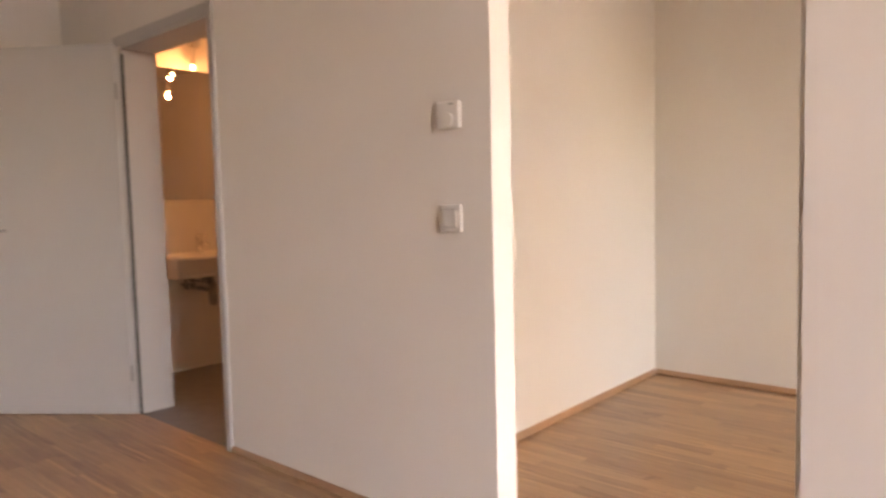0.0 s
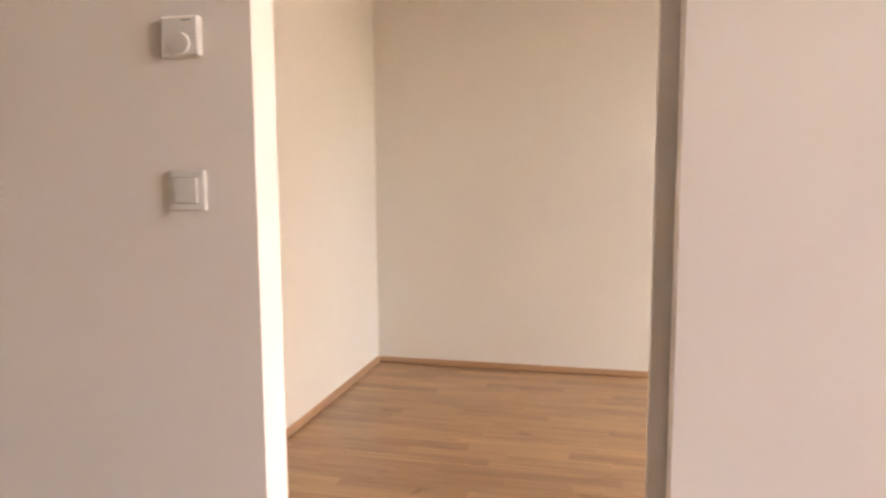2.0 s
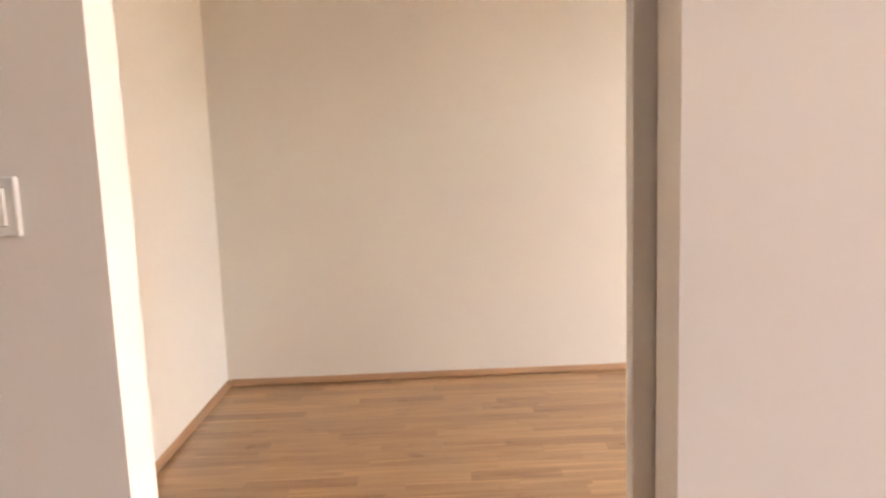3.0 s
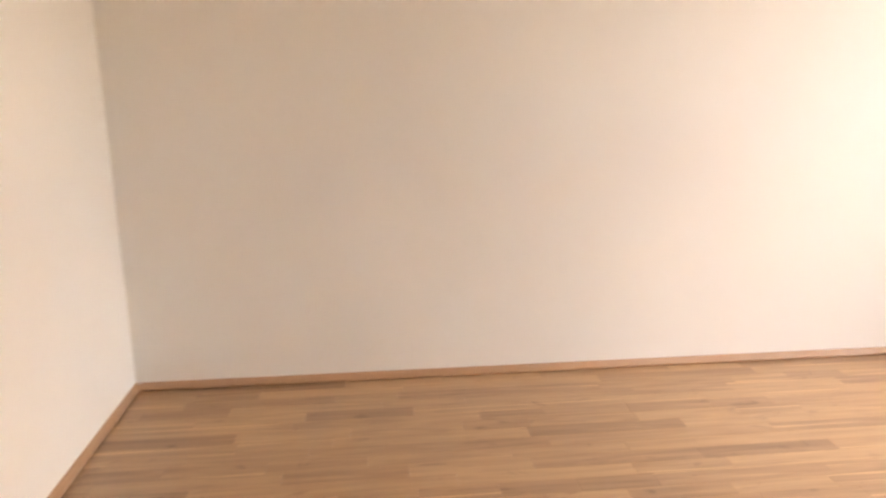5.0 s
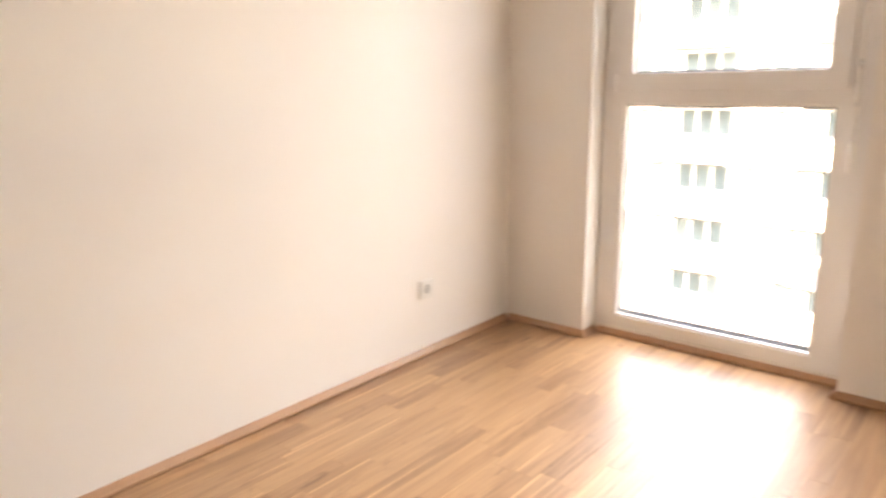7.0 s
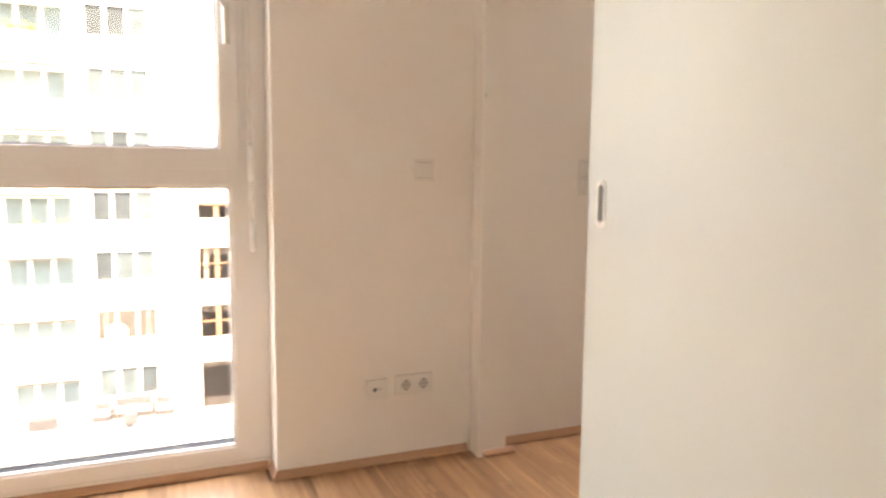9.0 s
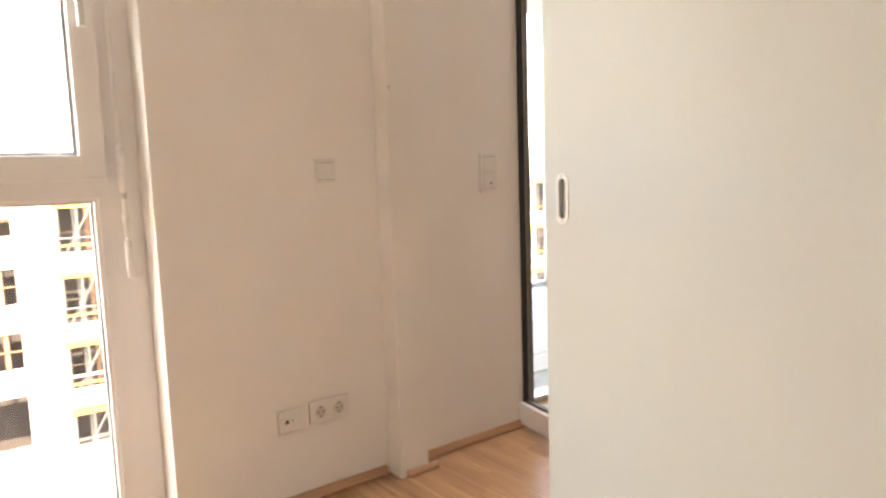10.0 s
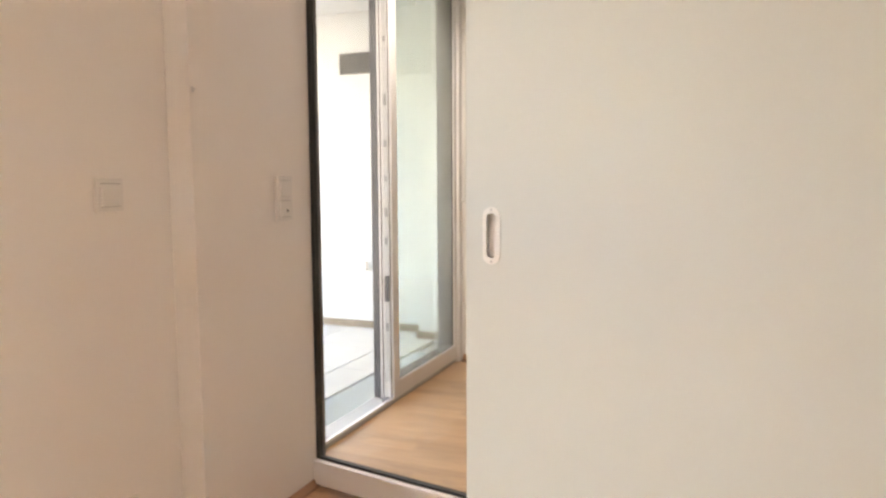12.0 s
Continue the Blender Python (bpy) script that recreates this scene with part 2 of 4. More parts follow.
def tube(bm, a, b, r0, r1=None, n=16, bevel=0.0):
    """Adds a capped round bar from a to b."""
    a, b = Vector(a), Vector(b)
    d = b - a
    m = Matrix.Translation((a + b) / 2) @ d.to_track_quat("Z", "Y").to_matrix().to_4x4()
    r = bmesh.ops.create_cone(bm, cap_ends=True, segments=n, radius1=r0, radius2=r0 if r1 is None else r1, depth=d.length, matrix=m)
    if bevel:
        es = [e for e in {e for v in r["verts"] for e in v.link_edges} if len(e.link_faces) == 2 and e.calc_face_angle() > 0.9]
        bmesh.ops.bevel(bm, geom=es, offset=bevel, segments=2, affect="EDGES")
    return bm


def finish(name, bm, mat, smooth=False):
    bmesh.ops.recalc_face_normals(bm, faces=bm.faces)
    me = bpy.data.meshes.new(name)
    if smooth:
        for f in bm.faces:
            f.smooth = True
    bm.to_mesh(me)
    bm.free()
    me.materials.append(mat)
    return me


def part(name, bm, mat, parent, label="", smooth=False):
    ob = new(name, finish(name, bm, mat, smooth))
    ob.parent = parent
    if label:
        ob["label"] = label
    return ob


def struct(name, bm, mat, label, category, smooth=False):
    return tagged(new(name, finish(name, bm, mat, smooth)), label, category, kind="structure")


def thing(name, at, label, category, group="", turn=0.0, kind=""):
    ob = new(name)
    ob.empty_display_size = 0.1
    ob.matrix_world = pose(*at, 0, 0, turn)
    return tagged(ob, label, category, group, kind)


def frame_bars(bm, y0, y1, z0, z1, w, x0, x1, wb=None, wt=None):
    """A rectangular frame in the y-z plane: two stiles and, between them, two rails."""
    wb, wt = wb or w, wt or w
    box(bm, x0, x1, y0, y0 + w, z0, z1, 0.004)
    box(bm, x0, x1, y1 - w, y1, z0, z1, 0.004)
    box(bm, x0 + 0.0005, x1 - 0.0005, y0 + w - 0.004, y1 - w + 0.004, z0, z0 + wb, 0.004)
    box(bm, x0 + 0.0005, x1 - 0.0005, y0 + w - 0.004, y1 - w + 0.004, z1 - wt, z1, 0.004)
    return bm


def thin_frame(bm, y0, y1, z0, z1, w, x0, x1):
    box(bm, x0, x1, y0, y0 + w, z0, z1)
    box(bm, x0, x1, y1 - w, y1, z0, z1)
    box(bm, x0, x1, y0 + w, y1 - w, z0, z0 + w)
    box(bm, x0, x1, y0 + w, y1 - w, z1 - w, z1)
    return bm


H = 2.55          # ceiling height
X_L, X_W = 0.875, 5.02      # bedroom end wall, window wall
Y_B = 2.532       # bedroom long wall
P0, P1, PB = -0.02, 0.087, 0.185  # partition faces, and the thicker bathroom part
X_HALL, Y_LIV = -1.895, -6.2
OUT = 5.30        # outer face of the outer wall
FZ = 0.006        # top of the parquet

# ---- shell ----
struct("wall_long", boxes((X_L - 0.2, OUT, Y_B, Y_B + 0.2, -0.3, H)), PAINT, "plain off-white painted long bedroom wall", "wall")
struct("wall_end", boxes((X_L - 0.2, X_L, P1, Y_B, -0.3, H)), PAINT, "plain off-white painted bedroom end wall", "wall")
struct("wall_partition", boxes(
    (X_HALL, -1.125, P0, PB, -0.3, H), (-1.125, -0.15, P0, PB, 2.11, H), (-0.15, 0.675, P0, PB, -0.3, H), (0.675, 1.468, P0, P1, -0.3, H),
    (1.468, 2.376, P0, P1, 2.2, H), (2.376, 4.0, P0, 0.092, -0.3, H), (4.0, X_W, P0, P1, 2.2, H)),
    PAINT, "off-white painted partition wall with doorways", "wall")
struct("wall_window", boxes(
    (X_W, OUT, 2.083, Y_B, -0.3, H), (X_W, OUT, 0.980, 2.083, 2.42, H), (X_W, OUT, 0.980, 2.083, -0.3, -0.002), (5.144, OUT, 0.980, 2.083, -0.002, 0.0495),
    (X_W, OUT, -0.55, 0.980, -0.3, H), (X_W, OUT, -2.622, -0.55, 2.52, H), (X_W, OUT, -2.622, -0.55, -0.3, -0.03),
    (X_W, OUT, Y_LIV, -2.622, -0.3, H)),
    PAINT, "off-white outer wall with floor-length window and balcony door", "wall")
struct("wall_hall", boxes((X_HALL - 0.2, X_HALL, Y_LIV, 1.9, -0.3, H)), PAINT, "off-white painted hall wall", "wall")
struct("wall_rear", boxes((X_HALL - 0.2, OUT, Y_LIV - 0.2, Y_LIV, -0.3, H)), PAINT, "off-white painted rear living room wall", "wall")
struct("wall_bathroom", boxes((X_HALL - 0.2, X_L - 0.2, 1.9, 2.1, -0.3, H)), TILE_WALL, "white tiled bathroom wall", "wall")
struct("ceiling", boxes((X_HALL - 0.2, OUT, Y_LIV - 0.2, Y_B + 0.2, H, H + 0.3)), CEILING, "flat matt white ceiling", "ceiling")
struct("wall_pilaster", boxes((4.935, X_W, 0.052, 0.178, 0, H), bevel=0.002), PAINT, "shallow off-white pilaster ending the partition", "pilaster")

# ---- skirting boards ----
def skirting(name, x0, x1, y0, y1, mat, h=0.042, wall=""):
    """A low board with a slanted upper face; wall: the side on which it leans on the wall."""
    d = 0.017
    prof = ((0, FZ + 0.0004), (d - 0.006, FZ + 0.0004), (d - 0.006, FZ + 0.0035), (d, FZ + 0.0035), (d, FZ + 0.013), (d - 0.003, FZ + 0.017), (0.006, h - 0.002), (0.003, h), (0, h))
    bm = bmesh.new()
    if x1 - x0 > y1 - y0:
        base, s, ends = (y1, -1, (x0, x1)) if wall == "+y" else (y0, 1, (x0, x1))
        rings = [[bm.verts.new((e, base + s * a, z)) for a, z in prof] for e in ends]
    else:
        base, s, ends = (x1, -1, (y0, y1)) if wall == "+x" else (x0, 1, (y0, y1))
        rings = [[bm.verts.new((base + s * a, e, z)) for a, z in prof] for e in ends]
    n = len(prof)
    for k in range(n):
        bm.faces.new((rings[0][k], rings[0][(k + 1) % n], rings[1][(k + 1) % n], rings[1][k]))
    bm.faces.new(rings[0]), bm.faces.new(rings[1])
    return struct(name, bm, mat, "low oak skirting board along the wall", "skirting board")


skirting("baseboard_long", X_L + 0.016, X_W - 0.016, Y_B - 0.016, Y_B - 0.0005, OAK_TRIM_X, wall="+y")
skirting("baseboard_end", X_L + 0.0005, X_L + 0.016, P1 + 0.001, Y_B, OAK_TRIM_Y)
skirting("baseboard_window_a", X_W - 0.016, X_W - 0.0005, 2.083, Y_B - 0.0165, OAK_TRIM_Y, wall="+x")
skirting("baseboard_reveal_a", X_W - 0.016, 5.129, 2.068, 2.0825, OAK_TRIM_X, wall="+y")
skirting("baseboard_recess", 5.129, 5.1435, 0.9945, 2.0685, OAK_TRIM_Y, 0.038, wall="+x")
skirting("baseboard_reveal_b", X_W - 0.016, 5.129, 0.9805, 0.9945, OAK_TRIM_X)
skirting("baseboard_window_b", X_W - 0.016, X_W - 0.0005, 0.195, 0.9795, OAK_TRIM_Y, wall="+x")
skirting("baseboard_pilaster_front", 4.9185, 4.9345, 0.012, 0.156, OAK_TRIM_Y, 0.034, wall="+x")
struct("trim_floor_joint", boxes((2.4, 4.917, 0.160, 0.166, FZ - 0.001, FZ + 0.0012)), JOINT, "thin pale joint strip in the floor under the sliding door", "trim")
skirting("baseboard_living", X_W - 0.016, X_W - 0.0005, -0.55, 0.0515, OAK_TRIM_Y, wall="+x")
skirting("baseboard_living_far", X_W - 0.016, X_W - 0.0005, -5.9, -2.6225, OAK_TRIM_Y, wall="+x")
skirting("baseboard_door_reveal", X_W - 0.016, 5.165, -2.6215, -2.6055, OAK_TRIM_X)
skirting("baseboard_switch_wall", -0.115, 1.467, P0 - 0.016, P0 - 0.0005, OAK_TRIM_X, 0.036, wall="+y")
skirting("baseboard_middle_wall", 2.377, 3.999, P0 - 0.016, P0 - 0.0005, OAK_TRIM_X, 0.036, wall="+y")
skirting("baseboard_hall", X_HALL + 0.0005, X_HALL + 0.016, -5.9, P0 - 0.001, OAK_TRIM_Y)

# ---- bedroom window ----
WY0, WY1 = 0.980, 2.083
WIN_AT = (5.18, 1.5375, 0.05)
win = thing("window_1", WIN_AT, "tall white plastic window with a fixed lower pane and an opening sash above", "window", kind="structure")


def wpart(name, bm, mat, parent=None, label="", smooth=False):
    bmesh.ops.translate(bm, verts=bm.verts, vec=-Vector(WIN_AT))
    return part(name, bm, mat, parent or win, label, smooth)


fr = bmesh.new()
frame_bars(fr, WY0 + 0.0004, WY1 - 0.0004, 0.05, 2.418, 0.098, 5.145, 5.225, 0.058, 0.085)
box(fr, 5.1453, 5.2247, WY0 + 0.09, 1.108, 0.0505, 2.4175, 0.003)
box(fr, 5.1455, 5.2245, WY0 + 0.096, WY1 - 0.096, 1.122, 1.20, 0.004)
window_frame = wpart("window_frame", fr, PVC)
bead = bmesh.new()
thin_frame(bead, 1.108, 1.983, 0.108, 1.122, 0.010, 5.152, 5.176)
wpart("glazing_bead", bead, PVC, window_frame)
sp = bmesh.new()
thin_frame(sp, 1.1082, 1.9828, 0.1082, 1.1218, 0.016, 5.179, 5.200)
wpart("gasket", sp, SPACER, window_frame, "dark grey pane spacer")
lower = wpart("pane", boxes((5.184, 5.188, 1.1085, 1.9825, 0.1085, 1.1215)), GLASS_WARM)
wpart("sill_gasket", boxes((5.1905, 5.199, 1.1245, 1.9665, 0.1245, 0.1315)), SILL_SEAL, window_frame, "dark blue-grey seal under the pane")
sash = bmesh.new()
frame_bars(sash, 1.078, 2.009, 1.178, 2.372, 0.073, 5.125, 5.185, 0.076, 0.076)
sash_ob = wpart("sash", sash, PVC)
sp = bmesh.new()
thin_frame(sp, 1.1512, 1.9358, 1.2542, 2.2958, 0.010, 5.158, 5.176)
wpart("gasket", sp, SPACER, sash_ob, "dark grey pane spacer")
upper = wpart("pane", boxes((5.165, 5.169, 1.1515, 1.9355, 1.2545, 2.2955)), GLASS_WARM, sash_ob)
hb = bmesh.new()
box(hb, 5.115, 5.125, 1.107, 1.137, 1.70, 1.775, 0.003)
tube(hb, (5.116, 1.122, 1.742), (5.089, 1.122, 1.742), 0.010)
box(hb, 5.080, 5.094, 1.112, 1.132, 1.622, 1.754, 0.005)
wpart("handle", hb, SATIN, sash_ob, "straight satin metal window handle")
hg = bmesh.new()
tube(hg, (5.130, 2.022, 1.17), (5.130, 2.022, 1.25), 0.009, n=12)
wpart("hinge", hg, PVC, sash_ob)

ROD_AT = (5.1, 1.04, 0.87)
rod = thing("blind_crank_rod", ROD_AT, "slim white crank rod for the outer blind, hanging beside the window", "crank rod")


def rpart(name, a, b, r, mat, bevel=0.0):
    bm = tube(bmesh.new(), a, b, r, n=14, bevel=bevel)
    return part(name, bm, mat, rod, smooth=True)


rpart("upper_rod", (0.006, 0.004, 0.415), (0.02, 0.008, 1.53), 0.0055, PLASTIC)
rpart("joint", (0.006, 0.004, 0.397), (0.006, 0.004, 0.415), 0.009, SATIN)
rpart("middle_rod", (0.004, 0.003, 0.265), (0.006, 0.004, 0.397), 0.010, PLASTIC)
rpart("joint", (0.004, 0.003, 0.248), (0.004, 0.003, 0.265), 0.007, SATIN)
rpart("lower_rod", (0.0, 0.002, 0.13), (0.004, 0.003, 0.248), 0.007, PLASTIC)
rpart("collar", (0.001, 0.002, 0.175), (0.002, 0.0025, 0.205), 0.010, PLASTIC)
rpart("grip", (0.0, 0.0, 0.004), (0.0, 0.002, 0.12), 0.011, PLASTIC, bevel=0.002)
rpart("neck", (0.0, 0.002, 0.12), (0.0, 0.002, 0.13), 0.006, SATIN)

# ---- sockets, switches, thermostat ----
def wall_pose(x, y, z, facing):
    """Local x runs to the viewer's right on the wall, local y up it, local z out of it."""
    turn = {"+y": 180.0, "-y": 0.0, "-x": -90.0, "+x": 90.0}[facing]
    return pose(x, y, z, 90, 0, turn)


def wall_thing(name, m, label, category, group=""):
    ob = new(name)
    ob.empty_display_size = 0.05
    ob.matrix_world = m
    return tagged(ob, label, category, group)


def cover(w, h, t=0.0125):
    bm = bmesh.new()
    box(bm, -w / 2, w / 2, -h / 2, h / 2, 0.0005, t, 0.0035, 3)
    return bm


def rocker(parent, x, y, s=0.058):
    bm = bmesh.new()
    box(bm, x - s / 2, x + s / 2, y - s / 2, y + s / 2, 0.0075, 0.0175, 0.002, 2)
    r = part("rocker", bm, PLASTIC, parent)
    for sy in (1, -1):
        e = y + sy * (s / 2 + 0.0004)
        # Grey strips stand for the shade in the rocker's gaps.
        part("seam_shade", boxes((x - s / 2 - 0.001, x + s / 2 + 0.001, e - 0.001, e + 0.001, 0.0118, 0.0135)), PLASTIC_GREY, r)


def light_switch(m, w=0.088, label="square white light switch with one large rocker"):
    sw = wall_thing("light_switch", m, label, "light switch")
    part("cover_plate", cover(w, w), PLASTIC, sw)
    rocker(sw, 0, 0)
    return sw


def socket_insert(parent, x, y):
    bm = bmesh.new()
    box(bm, x - 0.027, x + 0.027, y - 0.027, y + 0.027, 0.007, 0.0133, 0.002)
    ins = part("socket_insert", bm, PLASTIC, parent)
    # Flat grey disc and black dots paint the shade of well and holes.
    bm = bmesh.new()
    tube(bm, (x, y, 0.0132), (x, y, 0.0137), 0.0205, n=28)
    part("recess", bm, SOCKET_WELL_SHADE, ins, "grey disc for the shade in the round socket well")
    bm = bmesh.new()
    for sx in (-1, 1):
        tube(bm, (x + sx * 0.0095, y, 0.0137), (x + sx * 0.0095, y, 0.0141), 0.003, n=10)
    box(bm, x - 0.003, x + 0.003, y + 0.015, y + 0.021, 0.0137, 0.0145)
    box(bm, x - 0.003, x + 0.003, y - 0.021, y - 0.015, 0.0137, 0.0145)
    part("contacts", bm, DARK_HOLE, ins)


light_switch(wall_pose(1.2985, P0, 1.131, "-y"), 0.092)
light_switch(wall_pose(X_W, 0.397, 1.183, "-x"), 0.084)
th = wall_thing("thermostat", wall_pose(1.303, P0, 1.473, "-y"), "square white room thermostat with a round dial", "thermostat")
bm = bmesh.new()
box(bm, -0.046, 0.046, -0.044, 0.044, 0.0005, 0.021, 0.005, 3)
part("housing", bm, PLASTIC, th)
bm = tube(bmesh.new(), (0.003, -0.016, 0.020), (0.003, -0.016, 0.0255), 0.024, 0.0225, 32)
part("dial", bm, PLASTIC, th)
part("display_bar", boxes((0.006, 0.030, 0.033, 0.0365, 0.0205, 0.0214)), PLASTIC_GREY, th, "small grey unreadable mark")
sk = wall_thing("power_socket", wall_pose(4.374, Y_B, 0.320, "-y"), "single white earthed power socket low on the wall", "power socket")
part("cover_plate", cover(0.086, 0.086), PLASTIC, sk)
socket_insert(sk, 0, 0)
ds = wall_thing("double_socket", wall_pose(X_W, 0.4305, 0.325, "-x"), "double white earthed power socket low on the wall", "power socket")
part("cover_plate", cover(0.160, 0.082), PLASTIC, ds)
socket_insert(ds, -0.037, 0)
socket_insert(ds, 0.037, 0)
tv = wall_thing("aerial_socket", wall_pose(X_W, 0.587, 0.3185, "-x"), "white aerial socket plate with two small round jacks", "aerial socket")
part("cover_plate", cover(0.086, 0.082), PLASTIC, tv)
part("jack", tube(bmesh.new(), (-0.010, 0.0, 0.0123), (-0.010, 0.0, 0.0135), 0.0075, n=16), DARK_HOLE, tv)
part("jack", tube(bmesh.new(), (0.010, 0.002, 0.0123), (0.010, 0.002, 0.0135), 0.0035, n=12), PLASTIC_GREY, tv)
dbl = wall_thing("double_switch", wall_pose(X_W, -0.366, 1.157, "-x"), "upright white double plate with a rocker above a keyed switch", "light switch")
part("cover_plate", cover(0.090, 0.160), PLASTIC, dbl)
rocker(dbl, 0, 0.036)
rocker(dbl, 0, -0.036)
part("key_hole", tube(bmesh.new(), (0.006, -0.044, 0.0174), (0.006, -0.044, 0.0185), 0.005, n=12), DARK_HOLE, dbl)

hook = thing("wall_hook", (4.935, 0.168, 1.474), "tiny metal hook screwed into the pilaster", "hook")
part("plate", boxes((-0.004, -0.0002, -0.004, 0.004, -0.008, 0.008), bevel=0.001), SATIN, hook)
part("peg", tube(bmesh.new(), (-0.003, 0, -0.002), (-0.014, 0, 0.002), 0.002, n=8), SATIN, hook)

# ---- sliding door ----
sd = thing("sliding_door", (3.22, 0.232, 0), "large smooth white sliding door leaf standing open along the wall", "sliding door")


def spart(name, bm, mat, label="", parent=None, smooth=False):
    bmesh.ops.translate(bm, verts=bm.verts, vec=(-3.22, -0.232, 0))
    return part(name, bm, mat, parent or sd, label, smooth)


def stadium(bm, cx0, cz, w, h, y0, y1, n=10, inner=None):
    """An upright rounded plate in the x-z plane, or a ring where an inner width and height are given."""
    def ring(ww, hh, y):
        r = ww / 2
        pts = []
        for k in range(2 * n + 2):
            a = math.pi * (k if k <= n else k - 1) / n
            dz = (hh / 2 - r) * (1 if k <= n else -1)
            pts.append(bm.verts.new((cx0 + r * math.cos(a), y, cz + dz + r * math.sin(a))))
        return pts
    a, c = ring(w, h, y0), ring(w, h, y1)
    N = len(a)
    for k in range(N):
        bm.faces.new((a[k], a[(k + 1) % N], c[(k + 1) % N], c[k]))
    if inner:
        e, g = ring(inner[0], inner[1], y0), ring(inner[0], inner[1], y1)
        for k in range(N):
            bm.faces.new((e[k], e[(k + 1) % N], g[(k + 1) % N], g[k]))
            bm.faces.new((a[k], a[(k + 1) % N], e[(k + 1) % N], e[k]))
            bm.faces.new((c[k], c[(k + 1) % N], g[(k + 1) % N], g[k]))
    else:
        bm.faces.new(a), bm.faces.new(c)
    return bm


# the leaf is built round the recess of its pull
HX, HZ, HW, HH = 4.0275, 1.0915, 0.024, 0.102
leaf_bm = bmesh.new()
for r in ((2.98, HX - HW / 2, 0.212, 0.252, 0.018, 2.26), (HX + HW / 2, 4.088, 0.212, 0.252, 0.018, 2.26),
          (HX - HW / 2, HX + HW / 2, 0.212, 0.252, 0.018, HZ - HH / 2), (HX - HW / 2, HX + HW / 2, 0.212, 0.252, HZ + HH / 2, 2.26),
          (HX - HW / 2, HX + HW / 2, 0.212, 0.234, HZ - HH / 2, HZ + HH / 2)):
    box(leaf_bm, *r)
bmesh.ops.remove_doubles(leaf_bm, verts=leaf_bm.verts, dist=0.0001)
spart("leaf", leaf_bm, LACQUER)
pull = spart("recessed_pull", stadium(bmesh.new(), HX, HZ, 0.041, 0.129, 0.2515, 0.2545, inner=(0.0235, 0.1015)), PULL, "flush oval white metal pull")
spart("recess_dish", stadium(bmesh.new(), HX, HZ, 0.0238, 0.1018, 0.2341, 0.2361), DISH, "", pull)
for dz in (-0.058, 0.058):
    spart("screw", tube(bmesh.new(), (HX, 0.2544, HZ + dz), (HX, 0.2552, HZ + dz), 0.0028, n=10), STEEL, "", pull)
hall_leaf = thing("sliding_door", (2.84, 0.12, 0), "smooth white sliding door leaf pushed back behind the wall", "sliding door")
part("leaf", boxes((-0.504, 0.49, -0.02, 0.02, 0.018, 2.26), bevel=0.0015), FRAME_STEEL, hall_leaf)
struct("trim_guide", boxes((2.5, 2.56, 0.098, 0.145, FZ - 0.001, FZ + 0.006), (3.3, 3.36, 0.208, 0.256, FZ - 0.001, FZ + 0.006)), SATIN, "flat metal floor guides under the sliding doors", "door guide")
struct("trim_rail", boxes((1.4, 4.93, P1 + 0.001, 0.26, 2.262, 2.34), bevel=0.002), FRAME_STEEL, "white cover of the sliding door rail", "trim")

# ---- bathroom door ----
BX0, BX1 = -1.125, -0.15
cas = bmesh.new()
for x0, x1 in ((BX0, BX0 + 0.035), (BX1 - 0.035, BX1)):
    box(cas, x0, x1, P0 - 0.0005, PB + 0.0005, 0, 2.075, 0.002)
box(cas, BX0 + 0.035, BX1 - 0.035, P0, PB, 2.075, 2.11, 0.002)
for ya, yb in ((P0 - 0.014, P0 - 0.001), (PB + 0.001, PB + 0.014)):
    box(cas, BX0 - 0.03, BX0 + 0.012, ya, yb, 0, 2.14, 0.004)
    box(cas, BX1 - 0.012, BX1 + 0.032, ya, yb, 0, 2.14, 0.004)
    box(cas, BX0 + 0.008, BX1 - 0.008, ya + 0.0006, yb - 0.0006, 2.09, 2.14, 0.004)
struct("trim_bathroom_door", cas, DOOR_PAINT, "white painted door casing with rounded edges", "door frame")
# Dark strip stands for the shaded gap between leaf and casing.
struct("trim_gap_shade", boxes((BX0 + 0.0355, BX0 + 0.043, P0 + 0.0005, P0 + 0.012, 0, 2.045)), GASKET_SHADE, "dark strip for the shaded gap beside the door leaf", "seal")
door = thing("door_1", (-1.105, -0.046, 0.0), "smooth white door leaf standing wide open into the room", "door", turn=216.4, kind="structure")
dl = bmesh.new()
box(dl, 0.008, 0.945, -0.04, 0.0, 0.010, 2.105, 0.003, 2)
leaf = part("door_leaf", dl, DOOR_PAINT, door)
for yy, s in ((-0.04, -1), (0.0, 1)):
    hb = bmesh.new()
    tube(hb, (0.83, yy, 1.08), (0.83, yy + s * 0.05, 1.08), 0.010)
    tube(hb, (0.836, yy + s * 0.048, 1.08), (0.672, yy + s * 0.048, 1.08), 0.0095)
    tube(hb, (0.83, yy, 1.08), (0.83, yy + s * 0.006, 1.08), 0.026, n=24)
    part("door_handle", hb, STEEL, door, "brushed steel lever handle")
    kb = bmesh.new()
    tube(kb, (0.83, yy, 0.99), (0.83, yy + s * 0.006, 0.99), 0.026, n=24)
    part("escutcheon", kb, STEEL, door)
for z in (0.25, 1.84):
    part("hinge", tube(bmesh.new(), (0.0, 0.004, z - 0.045), (0.0, 0.004, z + 0.045), 0.0075, n=12), STEEL, door)

